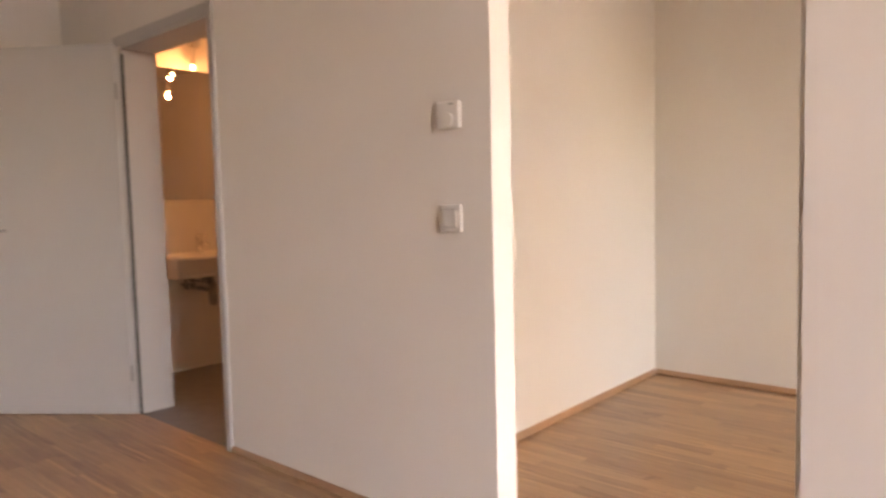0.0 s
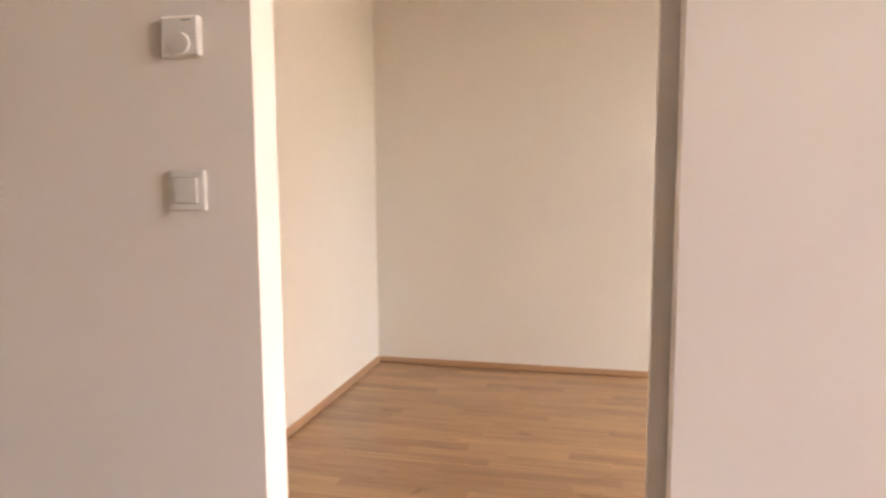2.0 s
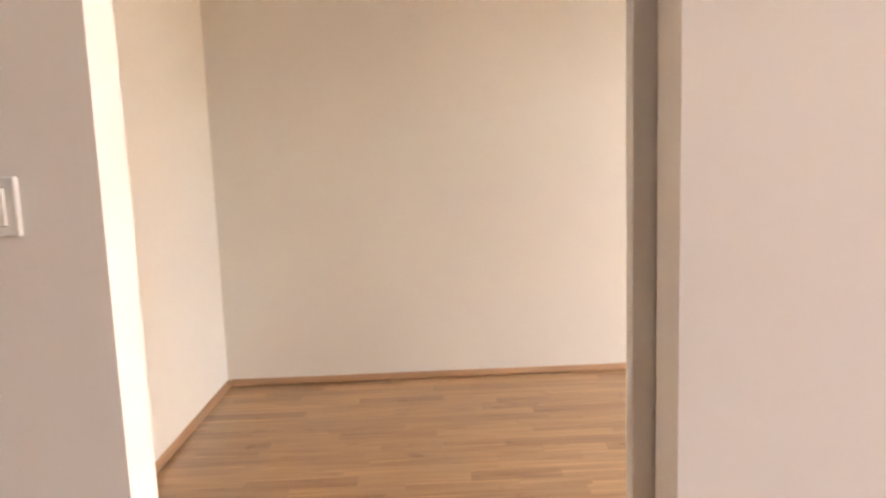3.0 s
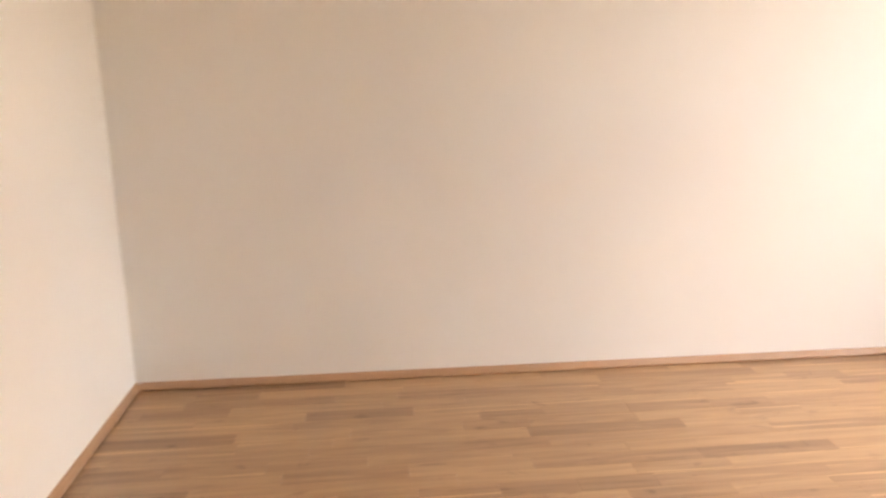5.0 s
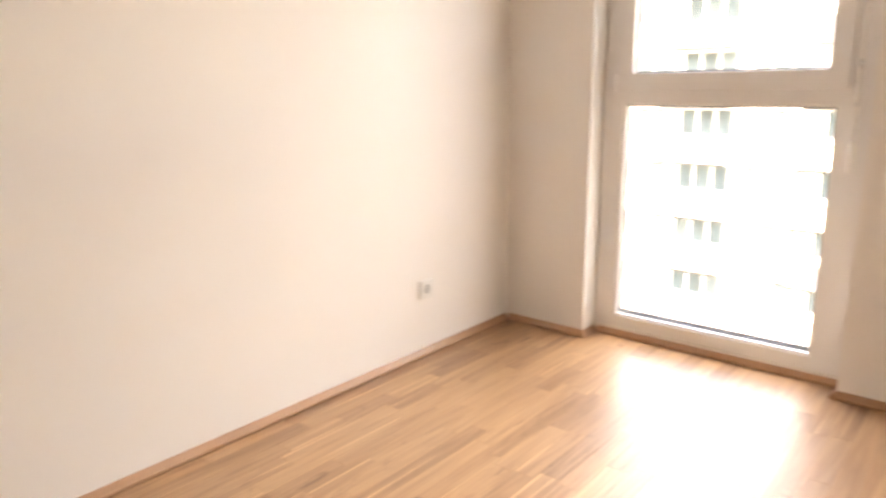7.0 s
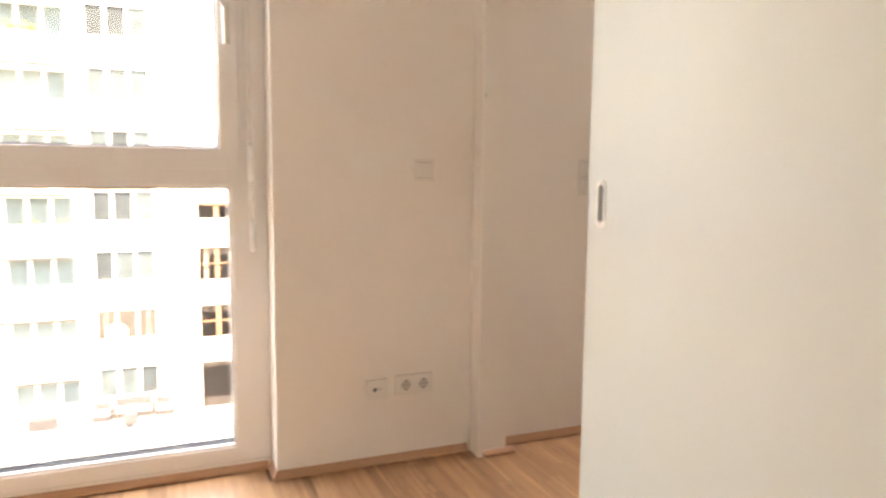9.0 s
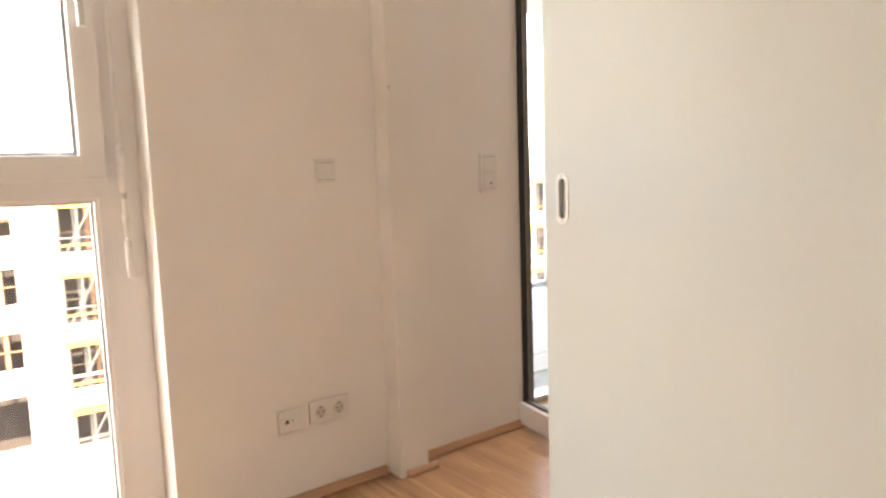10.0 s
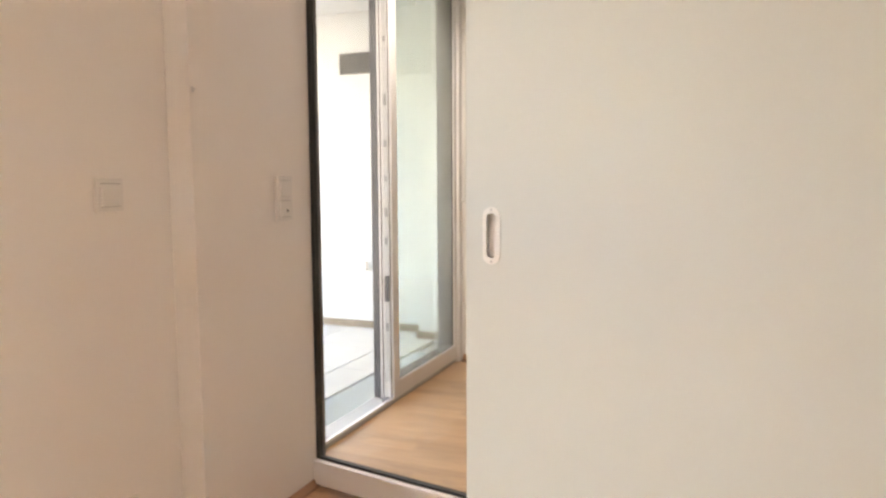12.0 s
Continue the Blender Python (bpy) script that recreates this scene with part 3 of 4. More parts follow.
# ---- bathroom ----
struct("floor_bathroom", boxes((X_HALL, X_L - 0.2, P0 + 0.004, 1.9, -0.3, FZ - 0.001)), TILE_FLOOR, "plain grey bathroom floor tiles", "floor")
struct("wainscot_bathroom", boxes((X_HALL + 0.0005, X_HALL + 0.012, PB + 0.001, 1.9, 0.0, 1.238)), TILE_WALL, "white wall tiles up to mirror height", "wall tiles")
mir = tagged(new("bathroom_mirror", finish("bathroom_mirror", boxes((X_HALL + 0.002, X_HALL + 0.010, PB + 0.02, 1.6, 1.242, 2.17)), MIRROR)), "wide frameless mirror above the washbasin", "mirror")
basin = thing("washbasin", (X_HALL + 0.012, 0.73, 0.76), "white ceramic wall-hung washbasin", "washbasin")
bb = bmesh.new()
box(bb, 0.0, 0.44, -0.29, 0.29, -0.055, 0.105, 0.025, 3)
top = [f for f in bb.faces if f.normal.z > 0.9 and f.calc_area() > 0.1]
r = bmesh.ops.inset_individual(bb, faces=top, thickness=0.035)
bmesh.ops.translate(bb, verts=list({v for f in top for v in f.verts}), vec=(0.015, 0, -0.07))
for v in bb.verts:
    if v.co.z < 0.03:
        v.co.x = v.co.x * 0.86
        v.co.y *= 0.9
part("bowl", bb, CERAMIC, basin)
tp = bmesh.new()
tube(tp, (0.045, 0.09, 0.10), (0.045, 0.09, 0.20), 0.021, 0.019, 20)
tube(tp, (0.045, 0.09, 0.165), (0.155, 0.09, 0.16), 0.012, 0.011)
tube(tp, (0.045, 0.09, 0.20), (0.045, 0.09, 0.225), 0.021)
box(tp, 0.03, 0.125, 0.082, 0.098, 0.222, 0.234, 0.004)
part("tap", tp, CHROME, basin, "chrome single-lever tap", True)
tr = bmesh.new()
tube(tr, (0.2, 0.09, 0.0), (0.2, 0.09, -0.12), 0.016)
tube(tr, (0.2, 0.09, -0.12), (0.2, 0.09, -0.26), 0.03)
tube(tr, (0.2, 0.09, -0.26), (0.2, 0.09, -0.275), 0.022)
tube(tr, (0.2, 0.09, -0.17), (0.0, 0.09, -0.17), 0.016)
tube(tr, (0.2, 0.02, -0.05), (0.2, 0.02, -0.10), 0.012)
tube(tr, (0.0, 0.02, -0.1), (0.2, 0.02, -0.1), 0.007)
tube(tr, (0.0, 0.16, -0.1), (0.05, 0.16, -0.1), 0.016)
for yy in (-0.03, 0.02, 0.16):
    tube(tr, (0.05, yy, -0.16), (0.05, yy, -0.08), 0.013)
    tube(tr, (0.0, yy, -0.13), (0.085, yy, -0.13), 0.011)
    tube(tr, (0.05, yy, -0.08), (0.06, 0.09, -0.05), 0.006)
part("trap", tr, STEEL, basin, "chrome bottle trap and valves", True)


def spot(at, head, label):
    """A ceiling or wall spot: round canopy, stem and glowing reflector bulb."""
    lamp = thing("spot_lamp", at, label, "lamp", "bathroom spots")
    d = Vector(head) - Vector(at)
    n = Vector((1, 0, 0)) if at[0] < X_HALL + 0.1 else Vector((0, 0, -1))
    part("canopy", tube(bmesh.new(), n * 0.0005, n * 0.022, 0.055, 0.05, 32), CHROME, lamp)
    part("stem", tube(bmesh.new(), n * 0.02, d * 0.86, 0.008), CHROME, lamp)
    hd = tube(bmesh.new(), d * 0.82, d * 0.95, 0.016, 0.021, 24)
    part("head", hd, CHROME, lamp)
    bb2 = bmesh.new()
    bmesh.ops.create_uvsphere(bb2, u_segments=20, v_segments=12, radius=0.0105, matrix=Matrix.Translation(d))
    part("bulb", bb2, BULB, lamp, "glowing warm bulb", True)
    ld = bpy.data.lights.new("bulb_light", "POINT")
    ld.energy, ld.color, ld.shadow_soft_size = 0.16, (1.0, 0.50, 0.21), 0.012
    lo = new("bulb_light", ld)
    lo.location = Vector(head) + (d - n * 0.02).normalized() * 0.04


spot((X_HALL + 0.001, 0.875, 2.385), (-1.74, 0.78, 2.16), "chrome wall spot with a lit bulb above the mirror")
spot((-1.0, 1.15, H), (-1.05, 1.10, 2.14), "chrome ceiling spot with a lit bulb in the bathroom")

# ---- balcony door ----
DY0, DY1 = -2.671, -0.602
bal = thing("balcony_door", (5.19, -1.685, 0.0), "white plastic two-leaf balcony door, one leaf swung open into the room", "balcony door", kind="structure")


def bpart(name, bm, mat, label="", parent=None, smooth=False):
    bmesh.ops.translate(bm, verts=bm.verts, vec=(-5.06, 1.735, 0))
    return part(name, bm, mat, parent or bal, label, smooth)


fr = bmesh.new()
box(fr, 5.04, 5.12, DY0, DY0 + 0.06, 0.0, 2.518, 0.004)
box(fr, 5.04, 5.12, DY1 - 0.06, DY1, 0.0, 2.518, 0.004)
box(fr, 5.0405, 5.1195, DY0 + 0.058, DY1 - 0.058, 2.45, 2.518, 0.004)
bpart("frame", fr, PVC)
bpart("outer_frame", boxes((5.121, 5.16, DY0, DY0 + 0.05, 0.0, 2.518), (5.121, 5.16, DY1 - 0.05, DY1, 0.0, 2.518), (5.122, 5.159, DY0 + 0.05, DY1 - 0.05, 2.46, 2.518)), CLADDING)
thr = boxes((5.062, 5.19, DY0 + 0.061, DY1 - 0.061, -0.03, 0.022), bevel=0.003)
bpart("threshold", thr, THRESHOLD, "pale grey metal door threshold")
bpart("threshold_lip", boxes((5.066, 5.082, DY0 + 0.062, DY1 - 0.062, 0.0225, 0.033)), PVC)
for y in (-0.98, -1.62):
    bpart("keep", boxes((5.084, 5.11, y - 0.03, y + 0.03, 0.0225, 0.036), bevel=0.002), STEEL, "small steel locking keep")


# closed leaf in the wall plane
def leaf_parts(width, mk, pane_mat, seal_mat, seal, deep=0.066, clad=0.026, g0=0.024, g1=0.046, px=0.032):
    mk("leaf_frame", frame_bars(bmesh.new(), -width, 0.0, 0.024, 2.48, 0.072, 0.0, deep, 0.095, 0.08), PVC)
    mk("leaf_outer", thin_frame(bmesh.new(), -width + 0.003, -0.003, 0.027, 2.477, 0.066, deep + 0.001, deep + clad), CLADDING, "dark outer cladding")
    g = bmesh.new()
    box(g, g0, g1, -width + 0.0722, -width + 0.0722 + seal, 0.1192, 2.3998)
    box(g, g0, g1, -0.0722 - seal, -0.0722, 0.1192, 2.3998)
    box(g, g0, g1, -width + 0.0722 + seal, -0.0722 - seal, 0.1192, 0.1192 + seal * 0.45)
    box(g, g0, g1, -width + 0.0722 + seal, -0.0722 - seal, 2.3998 - seal, 2.3998)
    mk("gasket", g, seal_mat, "dark glazing gasket")
    p = mk("pane", boxes((px, px + 0.004, -width + 0.0725, -0.0725, 0.1195, 2.3995)), pane_mat, "clear glass pane")
    p.visible_shadow = False


closed = thing("closed_leaf", (0, 0, 0), "", "")
closed.parent = bal
closed.location = Vector((5.058 - 5.06, -1.645 + 1.735, 0))
for key in ("label", "category"):
    if key in closed:
        del closed[key]


def mk_closed(name, bm, mat, label=""):
    return part(name, bm, mat, closed, label)


W2 = 0.995
leaf_parts(W2, mk_closed, GLASS_GREEN, SEAL_GREY, 0.012, 0.082, 0.042, 0.012, 0.0815, 0.016)
lk = bmesh.new()
box(lk, 0.022, 0.050, 0.0005, 0.003, 0.12, 2.38)
for gx in (0.012, 0.062):
    part("edge_gasket", boxes((gx, gx + 0.005, 0.0004, 0.004, 0.03, 2.47)), SEAL_GREY, closed, "grey rubber lip along the leaf's edge")
part("lock_rail", lk, SATIN, closed, "steel lock rail on the leaf's edge")
lk = bmesh.new()
for z, hgt in ((0.41, 0.04), (0.88, 0.04), (1.03, 0.05), (1.22, 0.03), (1.40, 0.04), (1.62, 0.06), (1.95, 0.03)):
    box(lk, 0.026, 0.042, 0.003, 0.010, z, z + hgt, 0.002)
part("lock_cam", lk, STEEL, closed)
part("lock_case", boxes((0.020, 0.046, 0.003, 0.012, 0.57, 0.71), bevel=0.002), CLADDING, closed, "dark grey lock case")

opened = new("open_leaf")
opened.parent = bal
opened.matrix_basis = Matrix.Translation((4.972 - 5.06, -0.588 + 1.735, 0)) @ pose(0, 0, 0, 0, 0, -99.7)


def mk_open(name, bm, mat, label=""):
    return part(name, bm, mat, opened, label)


leaf_parts(1.06, mk_open, GLASS, GASKET_SHADE, 0.024)

ROD2 = (5.14, -2.6075, 1.08)
crank = thing("blind_crank_rod", ROD2, "slim white crank rod hanging in the balcony door reveal", "crank rod")
part("rod", tube(bmesh.new(), (0, 0, 0.05), (0, 0, 1.40), 0.0065, n=12), PLASTIC, crank, smooth=True)
part("joint", tube(bmesh.new(), (0, 0, 0.0), (0, 0, 0.05), 0.010, n=12), SATIN, crank, smooth=True)
part("crank_arm", tube(bmesh.new(), (0.045, 0, 0.018), (-0.09, 0.01, 0.022), 0.0095, n=12), PLASTIC, crank, smooth=True)
part("mount", boxes((-0.012, 0.012, -0.0142, 0.008, 0.06, 0.10), bevel=0.002), PLASTIC, crank)

# ---- balcony ----
BW = -3.42        # balcony side wall
struct("balcony_slab", boxes((OUT + 0.001, 7.66, -3.9, -0.25, -0.35, -0.055)), SLAB, "bare concrete balcony slab", "balcony floor")
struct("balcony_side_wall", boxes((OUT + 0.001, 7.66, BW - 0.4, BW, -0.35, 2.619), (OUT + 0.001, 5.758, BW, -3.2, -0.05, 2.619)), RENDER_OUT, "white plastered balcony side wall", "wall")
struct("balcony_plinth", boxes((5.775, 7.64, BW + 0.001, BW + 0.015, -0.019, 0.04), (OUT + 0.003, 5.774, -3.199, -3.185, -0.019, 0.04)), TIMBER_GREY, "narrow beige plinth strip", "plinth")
# Unseen wall, added to lessen the light on the side wall and indoors.
struct("added_end_wall", boxes((OUT + 0.001, 7.66, -0.25, -0.05, -0.35, 2.9)), RENDER_OUT, "added unseen white end wall that cuts light on the balcony", "wall")
# Overhang out of view, added to cut the sky light reaching the living room.
struct("added_overhang", boxes((OUT + 0.001, 7.66, BW - 0.4, -0.25, 2.62, 2.9)), RENDER_OUT, "added unseen white overhang that cuts sky light on the balcony", "ceiling")
struct("balcony_edge", boxes((7.66, 7.70, BW - 0.4, -0.25, -0.35, 0.03)), GALV, "metal edge strip of the balcony", "edge strip")
gr = thing("drain_grating", (OUT + 0.02, -1.685, -0.02), "galvanised drain grating in front of the balcony door", "grating")
g = bmesh.new()
for k in range(15):
    x = 0.0 + k * 0.02
    box(g, x, x + 0.004, -1.1, 1.1, -0.03, 0.0)
for k in range(74):
    y = -1.1 + k * 0.03
    box(g, 0.0005, 0.2835, y, y + 0.004, -0.012, -0.001)
part("bars", g, GALV, gr)
vent = thing("wall_vent", (6.41, BW + 0.0005, 2.112), "grey louvred metal vent grille on the balcony wall", "vent grille")
part("vent_frame", boxes((-0.15, 0.15, 0, 0.012, 0, 0.012), (-0.15, 0.15, 0, 0.012, 0.163, 0.175), (-0.15, -0.138, 0, 0.012, 0.012, 0.163), (0.138, 0.15, 0, 0.012, 0.012, 0.163)), VENT_GREY, vent)
for k in range(6):
    s = bmesh.new()
    box(s, -0.137, 0.137, -0.001, 0.003, -0.013, 0.013)
    bmesh.ops.rotate(s, verts=s.verts, cent=(0, 0, 0), matrix=Matrix.Rotation(radians(-38), 3, "X"))
    bmesh.ops.translate(s, verts=s.verts, vec=(0, 0.012, 0.026 + k * 0.0245))
    part("slat", s, VENT_GREY, vent)
# Black sheet stands for the shade behind the slats.
part("backing", boxes((-0.137, 0.137, 0.0005, 0.002, 0.013, 0.162)), GASKET_SHADE, vent)
osk = wall_thing("outdoor_socket", wall_pose(6.36, BW, 0.515, "+y"), "small white splash-proof outdoor socket", "power socket")
part("box", cover(0.075, 0.075, 0.045), PLASTIC, osk)
part("flap", boxes((-0.032, 0.032, -0.03, 0.032, 0.0455, 0.05)), PLASTIC, osk)

# ---- beyond the windows ----
struct("ground", boxes((-80, 400, -300, 300, -13.5, -12.2)), GROUND, "pale sunlit courtyard ground", "ground")
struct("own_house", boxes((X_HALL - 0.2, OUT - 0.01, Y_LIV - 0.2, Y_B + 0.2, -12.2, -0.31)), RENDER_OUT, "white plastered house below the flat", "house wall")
FX = 40.0
PITCH = 2.97


def far_window(parent, y0, y1, z0, z1, panes, depth, frame_mat, fill):
    """A window set back in the facade: reveal box, frame bars and panes."""
    w = new("window")
    w.parent = parent
    w.location = (0, 0, 0)
    f = bmesh.new()
    thin_frame(f, y0, y1, z0, z1, 0.07, depth - 0.06, depth)
    for k in range(1, panes):
        y = y0 + (y1 - y0) * k / panes
        box(f, depth - 0.06, depth, y - 0.05, y + 0.05, z0 + 0.07, z1 - 0.07)
    part("frame", f, frame_mat, w)
    for k in range(panes):
        a, c = y0 + (y1 - y0) * k / panes, y0 + (y1 - y0) * (k + 1) / panes
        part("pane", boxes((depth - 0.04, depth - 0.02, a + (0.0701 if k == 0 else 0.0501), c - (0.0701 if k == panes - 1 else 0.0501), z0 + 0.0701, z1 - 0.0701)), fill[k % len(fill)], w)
    return w


apt = thing("apartment_building", (FX, 6.55, -12.2), "white sunlit apartment building with triple windows and long balconies", "apartment building")
Y0L, YSPLIT = 0.55, 24.0
tops = [5.8 + PITCH * k for k in range(2, -6, -1)]
cols = [(1.13, 4.02), (4.72, 7.7), (8.4, 11.3), (12.0, 14.9), (15.6, 18.5)]
HEADS = {1.13: (0.36, 1.55)}       # the stair column sits higher
wall = bmesh.new()
edges = [Y0L] + [v for c in cols for v in c] + [YSPLIT]
for k in range(0, len(edges), 2):
    box(wall, 0, 0.5, edges[k] - 6.0, edges[k + 1] - 6.0, 0, 28)
for (a, c) in cols:
    prev = 28.0
    for zt in tops:
        up, tall = HEADS.get(a, (0.10, 1.45))
        hi, lo = zt + up + 12.2, zt + up + 12.2 - tall
        box(wall, 0, 0.5, a - 6.0, c - 6.0, hi, prev)
        prev = lo
    box(wall, 0, 0.5, a - 6.0, c - 6.0, 0, prev)
part("wall", wall, FACADE, apt)
# Near-black block stands for the unlit rooms.
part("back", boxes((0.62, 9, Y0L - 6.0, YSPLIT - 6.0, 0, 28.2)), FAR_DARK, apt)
part("roof", boxes((-0.3, 9.2, Y0L - 6.1, YSPLIT - 5.9, 28.2, 28.6)), FACADE, apt)
rng = random.Random(4)
for (a, c) in cols:
    for zt in tops:
        # The sunlit first column takes darker panes to hold down its glare.
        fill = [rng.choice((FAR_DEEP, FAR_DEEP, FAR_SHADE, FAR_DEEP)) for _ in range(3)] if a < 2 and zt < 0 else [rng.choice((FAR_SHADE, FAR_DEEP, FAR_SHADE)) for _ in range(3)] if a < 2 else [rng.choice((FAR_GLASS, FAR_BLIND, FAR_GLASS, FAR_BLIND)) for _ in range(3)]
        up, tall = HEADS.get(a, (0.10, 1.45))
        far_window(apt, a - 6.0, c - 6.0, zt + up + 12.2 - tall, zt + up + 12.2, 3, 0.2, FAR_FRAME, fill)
        if a < 2:
            part("sill", boxes((-0.08, -0.001, a - 6.05, c - 5.95, zt + up + 12.2 - tall - 0.09, zt + up + 12.2 - tall - 0.005)), SILL_SHADE, apt, "grey metal sill")
            # Beige strip paints the shade along the window heads.
            part("lintel_shade", boxes((-0.03, -0.001, a - 6.05, c - 5.95, zt + up + 12.2 + 0.01, zt + up + 12.2 + 0.09)), INSULATION_SHADE, apt)
blind = thing("window_blind", (FX + 0.09, 3.12, -7.27), "half-closed slatted blind before a window", "blind")
for k in range(9):
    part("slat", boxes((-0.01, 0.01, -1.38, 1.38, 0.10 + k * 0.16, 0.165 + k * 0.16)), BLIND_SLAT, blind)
part("ladder_cord", boxes((-0.004, 0.004, -1.0, -0.98, 0.0, 1.54), (-0.004, 0.004, 0.98, 1.0, 0.0, 1.54)), FAR_FRAME, blind)
for zt in tops:
    for (a, c) in ((4.72, 8.5), (11.9, 15.7), (19.1, 22.9)):
        b = bmesh.new()
        box(b, -1.0, -0.001, a - 6.0, c - 6.0, zt + 12.2 - 2.80, zt + 12.2 - 2.66)
        box(b, -1.0, -0.92, a - 6.0, c - 6.0, zt + 12.2 - 2.66, zt + 12.2 - 1.62)
        bal_ob = part("balcony", b, FACADE, apt)
        # Dark strip draws the shade line under the balcony slab.
        part("slab_shade_line", boxes((-1.03, -1.001, a - 6.0, c - 6.0, zt + 12.2 - 2.85, zt + 12.2 - 2.71)), SILL_SHADE, bal_ob, "dark strip for the shade under the balcony slab")
        part("coping", boxes((-1.03, -0.89, a - 6.0, c - 6.0, zt + 12.2 - 1.619, zt + 12.2 - 1.53)), INSULATION_SHADE, bal_ob, "grey metal coping")
        if tops.index(zt) % 4 == 2:
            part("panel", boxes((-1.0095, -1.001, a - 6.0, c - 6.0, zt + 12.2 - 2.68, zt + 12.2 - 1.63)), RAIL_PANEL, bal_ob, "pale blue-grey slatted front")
            for k in range(9):
                zs = zt + 12.2 - 2.62 + k * 0.11
                part("slat", boxes((-1.025, -1.0105, a - 6.0, c - 6.0, zs, zs + 0.045)), RAIL_BLUE, bal_ob)

site = thing("building_shell", (FX + 0.3, -4.45, -12.2), "pale unfinished building shell with empty window openings", "building site")
sw = bmesh.new()
rows = [(0.2, -1.25), (-2.75, -4.5), (-5.8, -7.6), (-8.85, -11.45)]
bays = [(-2.5, -0.9, rows)] + [(a, c, [(0.0, -2.5), (-3.3, -5.8), (-6.6, -9.1), (-9.9, -12.0)]) for a, c in [(-6.7, -4.4), (-9.5, -7.1), (-13.0, -9.9)] + [(-16.2 - 3.3 * k, -13.6 - 3.3 * k) for k in range(9)]]
edges = [0.54] + [v for c in bays for v in (c[1], c[0])] + [-45.0]
for k in range(0, len(edges), 2):
    box(sw, 0, 0.4, edges[k + 1] + 5.0, edges[k] + 5.0, 0, 14.9)
for (a, c, levels) in bays:
    prev = 14.9
    for hi, lo in levels:
        box(sw, 0, 0.4, a + 5.0, c + 5.0, hi + 12.2, prev)
        prev = lo + 12.2
    box(sw, 0, 0.4, a + 5.0, c + 5.0, 0, prev)
part("wall", sw, FACADE_RAW, site)
part("floor_edge", boxes(*[(-0.03, -0.001, -40.0, 5.5, z + 12.2 + 0.42, z + 12.2 + 0.5) for z in (-2.75, -5.8, -8.85)]), FACADE, site)
# Near-black block paints the shade inside the empty openings.
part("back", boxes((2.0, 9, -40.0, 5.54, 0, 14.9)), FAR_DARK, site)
for (a, c, levels) in bays:
    for hi, lo in levels[:3]:
        b = bmesh.new()
        m = (a + c) / 2 + 4.86
        box(b, 0.12, 0.24, m - 0.09, m + 0.09, lo + 12.2, hi + 12.2)
        part("timber_post", b, TIMBER_POST, site)
        b = bmesh.new()
        box(b, 0.05, 0.11, a + 5.0, c + 5.0, (hi + lo) / 2 + 12.19, (hi + lo) / 2 + 12.24)
        part("guard_rail", b, TIMBER_POST, site)
part("board", boxes((0.02, 0.05, 2.5, 4.1, 11.82, 12.39)), FAR_FRAME, site, "white board across the top opening")
part("sheet", boxes((0.26, 0.29, 3.62, 3.80, 7.71, 9.44)), INSULATION_SHADE, site)
part("insulation", boxes((-0.02, -0.001, 4.2, 5.3, 6.7, 9.5)), INSULATION_SHADE, site, "bare beige insulation panel")
part("edge_strip", boxes((-0.05, -0.021, 5.2, 5.3, 4.6, 9.5)), TIMBER_POST, site)
for k in range(7):
    part("roof_block", boxes((0.1, 0.5, 3.2 - k * 1.7, 3.6 - k * 1.7, 14.9, 15.25)), FAR_BLIND, site)

scaf = thing("scaffold", (FX - 1.3, -7.0, -12.2), "tall metal scaffold with white planks and yellow toe boards", "scaffold")
for k in list(range(11)) + list(range(12, 42, 2)):
    for dx in (0.0, 0.9):
        b = tube(bmesh.new(), (dx, 3.4 - k * 0.82, 0), (dx, 3.4 - k * 0.82, 13.9), 0.05, n=8)
        part("upright", b, SCAF_STEEL, scaf)
for z in (2.7, 6.0, 9.29, 12.55):
    part("deck", boxes((-0.05, 0.95, -31.0, 3.5, z, z + 0.09)), FACADE_RAW, scaf)
    part("toe_board", boxes((-0.1, -0.06, -31.0, 3.5, z - 0.36, z - 0.1)), TIMBER, scaf)
    part("guard_board", boxes((-0.1, -0.06, -31.0, 3.5, z + 0.48, z + 0.74)), FACADE_RAW, scaf)
    part("guard_board", boxes((-0.1, -0.06, -31.0, 3.5, z + 1.12, z + 1.2)), TIMBER, scaf)
    part("guard_rail", tube(bmesh.new(), (-0.12, -31.0, z + 1.5), (-0.12, 3.5, z + 1.5), 0.035, n=6), SCAF_STEEL, scaf)
    for y0 in (3.4, -1.52, -8.0, -14.6):
        part("brace", tube(bmesh.new(), (-0.05, y0, z - 2.9), (-0.05, y0 - 1.64, z), 0.04, n=6), SCAF_STEEL, scaf)


# ---- terrace opposite, dish and balcony plants ----
TERR = -10.95
struct("terrace", boxes((35.0, FX - 0.001, 0.6, 26.0, -12.2, TERR)), GROUND, "raised pale terrace before the apartment building", "terrace")


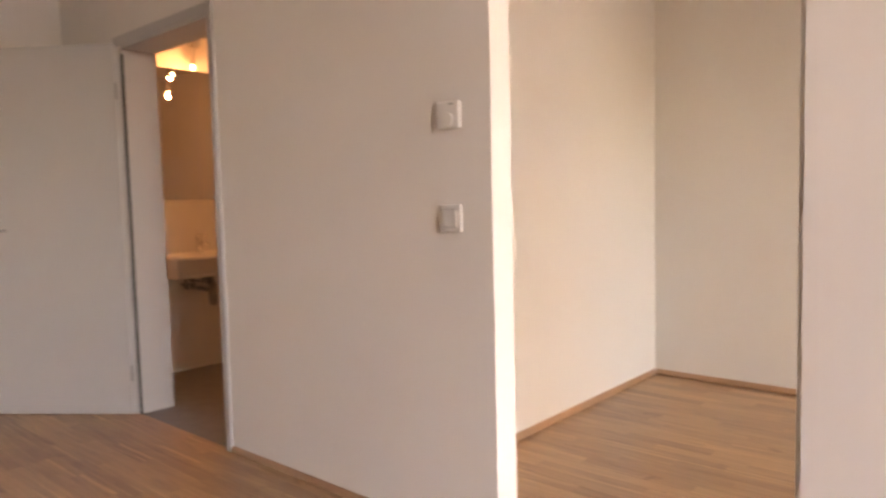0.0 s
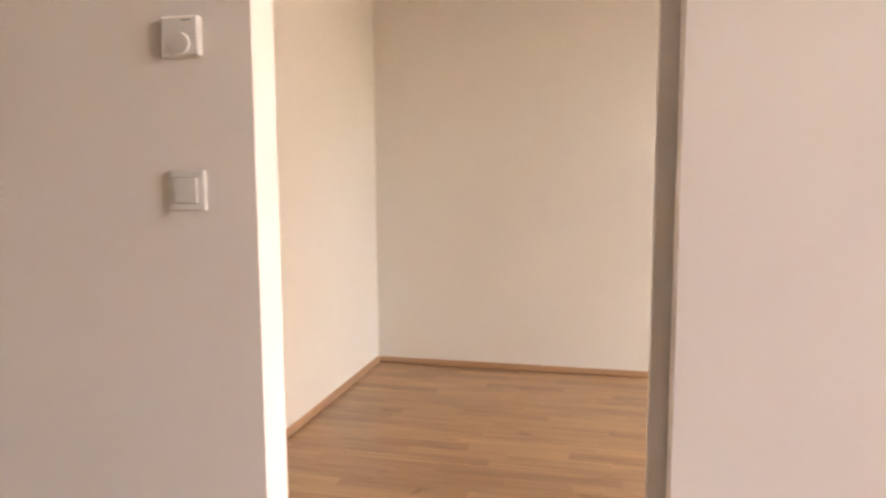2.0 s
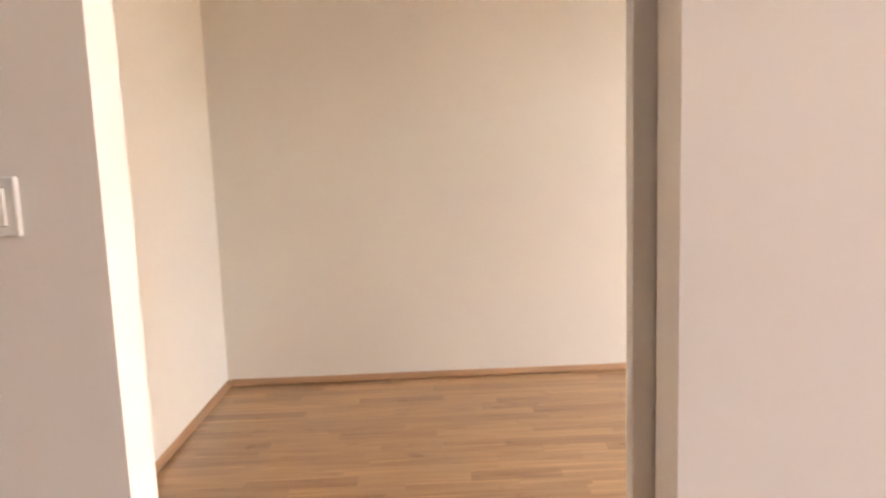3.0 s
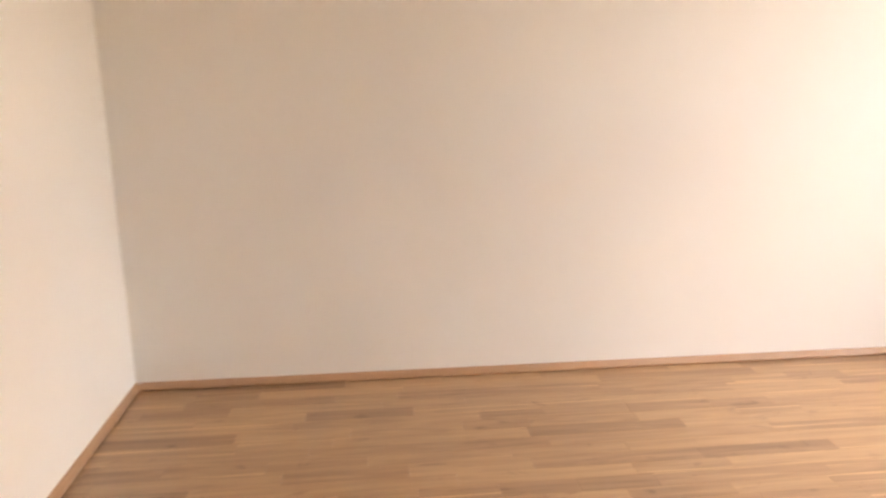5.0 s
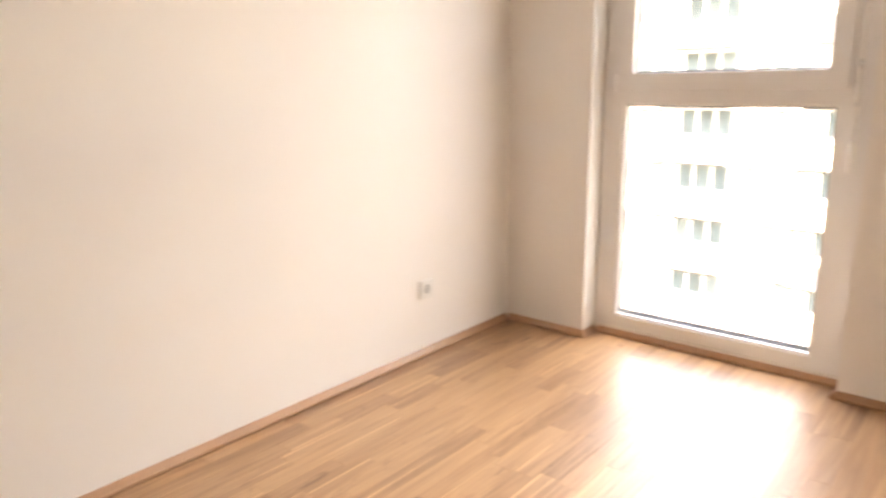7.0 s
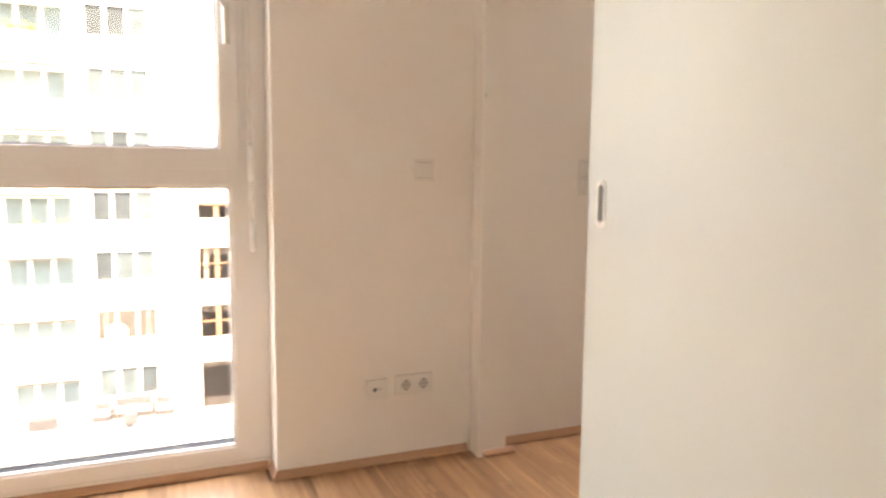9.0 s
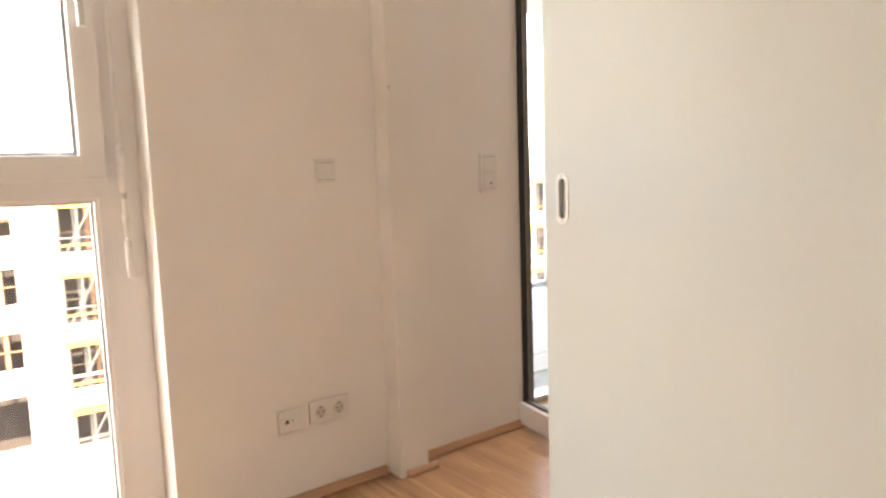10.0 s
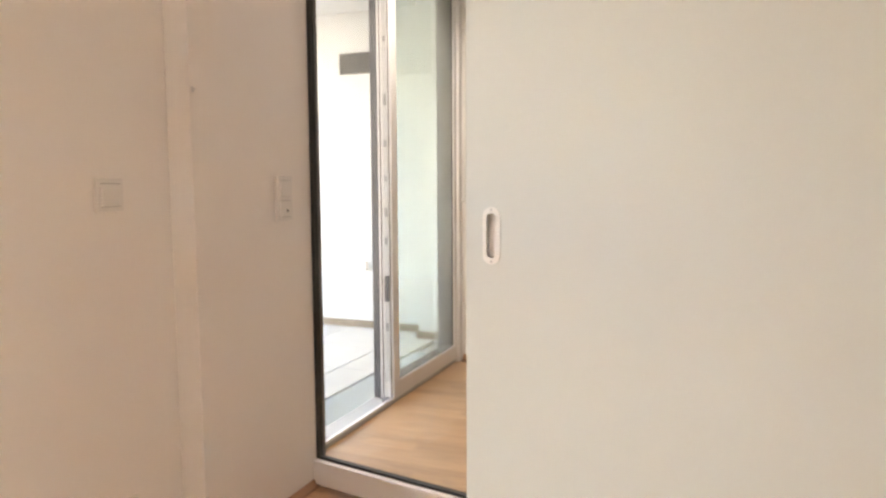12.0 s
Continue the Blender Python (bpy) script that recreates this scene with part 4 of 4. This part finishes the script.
def garden_sofa(name, x, y, w, label):
    s = thing(name, (x, y, TERR), label, "garden sofa", "terrace lounge set")
    part("base", boxes((-0.4, 0.4, -w / 2, w / 2, 0.0, 0.3), bevel=0.03), SOFA_GREY, s)
    part("backrest", boxes((0.2, 0.4, -w / 2, w / 2, 0.3, 0.75), bevel=0.03), SOFA_GREY, s)
    for sy in (-1, 1):
        part("armrest", boxes((-0.4, 0.2, sy * w / 2 - 0.09, sy * w / 2 + 0.09, 0.3, 0.55), bevel=0.03), SOFA_GREY, s)
    part("cushion", boxes((-0.38, 0.19, -w / 2 + 0.1, w / 2 - 0.1, 0.3, 0.43), bevel=0.03), FAR_FRAME, s)


garden_sofa("garden_sofa", 39.2, 2.95, 1.7, "grey garden sofa with pale cushions on the terrace")
garden_sofa("garden_armchair", 39.0, 4.4, 0.85, "grey garden armchair with pale cushion on the terrace")
garden_sofa("garden_armchair", 39.0, 1.55, 0.85, "grey garden armchair with pale cushion on the terrace")
planter = thing("planter_box", (38.6, 6.85, TERR), "long grey planter box on the terrace", "planter")
part("tub", boxes((-0.3, 0.3, -0.62, 0.62, 0.0, 0.5), bevel=0.02), SOFA_GREY, planter)
part("soil", boxes((-0.26, 0.26, -0.58, 0.58, 0.5, 0.505)), FAR_DARK, planter)
lounger = thing("sun_lounger", (37.9, 3.05, TERR), "folded grey sun lounger on the terrace", "sun lounger")
part("bed", boxes((-0.8, 0.35, -0.32, 0.32, 0.25, 0.32), bevel=0.02), SOFA_GREY, lounger)
bk = boxes((0.0, 0.7, -0.32, 0.32, 0.0, 0.06), bevel=0.02)
bmesh.ops.rotate(bk, verts=bk.verts, cent=(0, 0, 0), matrix=Matrix.Rotation(radians(-42), 3, "Y"))
bmesh.ops.translate(bk, verts=bk.verts, vec=(0.33, 0, 0.27))
part("backrest", bk, SOFA_GREY, lounger)
for sx in (-0.7, 0.25):
    for sy in (-0.27, 0.27):
        part("leg", boxes((sx, sx + 0.05, sy - 0.025, sy + 0.025, 0.0, 0.25)), FAR_FRAME, lounger)
dish = thing("satellite_dish", (FX - 0.4, 3.6, -7.3), "round white satellite dish fixed before a window", "satellite dish")
dm = bmesh.new()
bmesh.ops.create_uvsphere(dm, u_segments=24, v_segments=12, radius=0.46)
for v in dm.verts:
    v.co = Vector((v.co.z * 0.22, v.co.x, v.co.y))
bmesh.ops.translate(dm, verts=dm.verts, vec=(0, 0, 0.5))
part("reflector", dm, FAR_FRAME, dish, smooth=True)
part("arm", tube(bmesh.new(), (0.05, 0, 0.3), (0.4, 0, 0.1), 0.03, n=8), FAR_FRAME, dish)
rng = random.Random(8)
for (py, zt) in ((7.0, -0.14), (5.7, -0.14), (7.15, 8.77), (6.55, 8.77), (8.3, 8.77)):
    pz = zt - 1.53 + 0.18
    pot = thing("balcony_plant", (FX - 0.96, py, pz - 0.18), "yellow-green trailing plant on a balcony rail", "plant", "balcony plants")
    lf = bmesh.new()
    for _ in range(60):
        c = Vector((rng.uniform(-0.22, 0.1), rng.gauss(0, 0.25), rng.gauss(0.28, 0.14)))
        a = Vector((rng.uniform(-1, 1), rng.uniform(-1, 1), rng.uniform(-1, 1))).normalized() * 0.09
        b2 = a.cross(Vector((rng.uniform(-1, 1), 1, 0.3))).normalized() * 0.045
        vs = [lf.verts.new(c + d) for d in (a, b2, -a, -b2)]
        lf.faces.new(vs)
    part("leaves", lf, LEAF, pot)
    part("trough", boxes((-0.12, 0.04, -0.4, 0.4, 0.0, 0.16), bevel=0.01), FAR_FRAME, pot)

# ---- parquet strips ----
STRIP = 0.0725
LENGTHS = (0.26, 0.34, 0.42, 0.50, 0.60, 0.72, 0.86)


def strip_verts(x0, x1, y0, y1):
    c, lo, hi = 0.0005, FZ - 0.0018, FZ
    return [(x0, y0, lo), (x1, y0, lo), (x1, y1, lo), (x0, y1, lo),
            (x0 + c, y0 + c, hi), (x1 - c, y0 + c, hi), (x1 - c, y1 - c, hi), (x0 + c, y1 - c, hi)]


FACES = [(4, 5, 6, 7), (0, 1, 5, 4), (1, 2, 6, 5), (2, 3, 7, 6), (3, 0, 4, 7)]
floor = struct("floor", boxes((X_HALL, 5.02, Y_LIV, Y_B, -0.3, FZ - 0.0019), (5.02, 5.19, -2.62, -0.61, -0.029, FZ - 0.0019), (5.02, 5.1435, 0.9805, 2.0825, -0.0015, FZ - 0.0019)), UNDERLAY, "oak strip parquet floor with a satin finish", "floor")
strip_mesh = {}
for ln in LENGTHS:
    me = bpy.data.meshes.new("strip")
    me.from_pydata(strip_verts(-ln / 2, ln / 2, -STRIP / 2, STRIP / 2), [], FACES)
    me.materials.append(OAK)
    strip_mesh[ln] = me
rng = random.Random(11)
rest_v, rest_f, single = [], [], 0
y = Y_B - 0.004
while y - STRIP > Y_LIV:
    yc = y - STRIP / 2
    x = X_HALL - rng.random() * 0.6
    x_end = 5.143 if 0.99 < yc < 2.08 else 5.19 if -2.58 < yc < -0.64 else X_W - 0.002
    while x < x_end:
        ln = rng.choice(LENGTHS)
        x0, x1 = max(x, X_HALL), min(x + ln, x_end)
        x += ln
        if x1 - x0 < 0.01:
            continue
        if yc > P1 and x1 < X_L:
            continue
        if yc > P0 + 0.01 and x0 < 1.468 and yc < P1:
            x0 = 1.45
            if x1 < 1.5:
                continue
        if P0 < yc < P1 and 2.4 < x0 and x1 < 4.0:
            continue
        if yc > P1 - 0.03 and x0 < X_L:
            if x1 < X_L:
                continue
            x0 = X_L
        if abs(x1 - x0 - ln) < 1e-6 and yc > 0.42 and 0.95 < x0 and x1 < 4.9 and single < 300:
            ob = new("strip", strip_mesh[ln])
            ob.parent = floor
            ob.location = ((x0 + x1) / 2, yc, 0)
            single += 1
        else:
            n = len(rest_v)
            rest_v += strip_verts(x0, x1, yc - STRIP / 2, yc + STRIP / 2)
            rest_f += [tuple(i + n for i in f) for f in FACES]
    y -= STRIP
me = bpy.data.meshes.new("strips")
me.from_pydata(rest_v, [], rest_f)
me.materials.append(OAK)
strips = new("strips", me)
strips.parent = floor
strips["kind"] = "stuff"

# ---- balcony slabs ----
slab_me = finish("paving_slab", boxes((-0.297, 0.297, -0.297, 0.297, -0.035, 0.0), bevel=0.004), SLAB)
patio = tagged(new("balcony_paving"), "large square grey paving slabs with open joints", "paving", kind="structure")
patio.location = (6.6, -2.0, -0.02)
for i in range(3):
    for j in range(5):
        ob = new("slab", slab_me)
        ob.parent = patio
        ob.location = (5.905 + 0.3 + i * 0.6 - 6.6, -3.11 + j * 0.6 + 2.0, 0)
edge_me = finish("paving_strip", boxes((-0.135, 0.135, -0.297, 0.297, -0.035, 0.0), bevel=0.004), SLAB)
for j in range(5):
    ob = new("slab", edge_me)
    ob.parent = patio
    ob.location = (5.765 - 6.6, -3.11 + j * 0.6 + 2.0, 0)
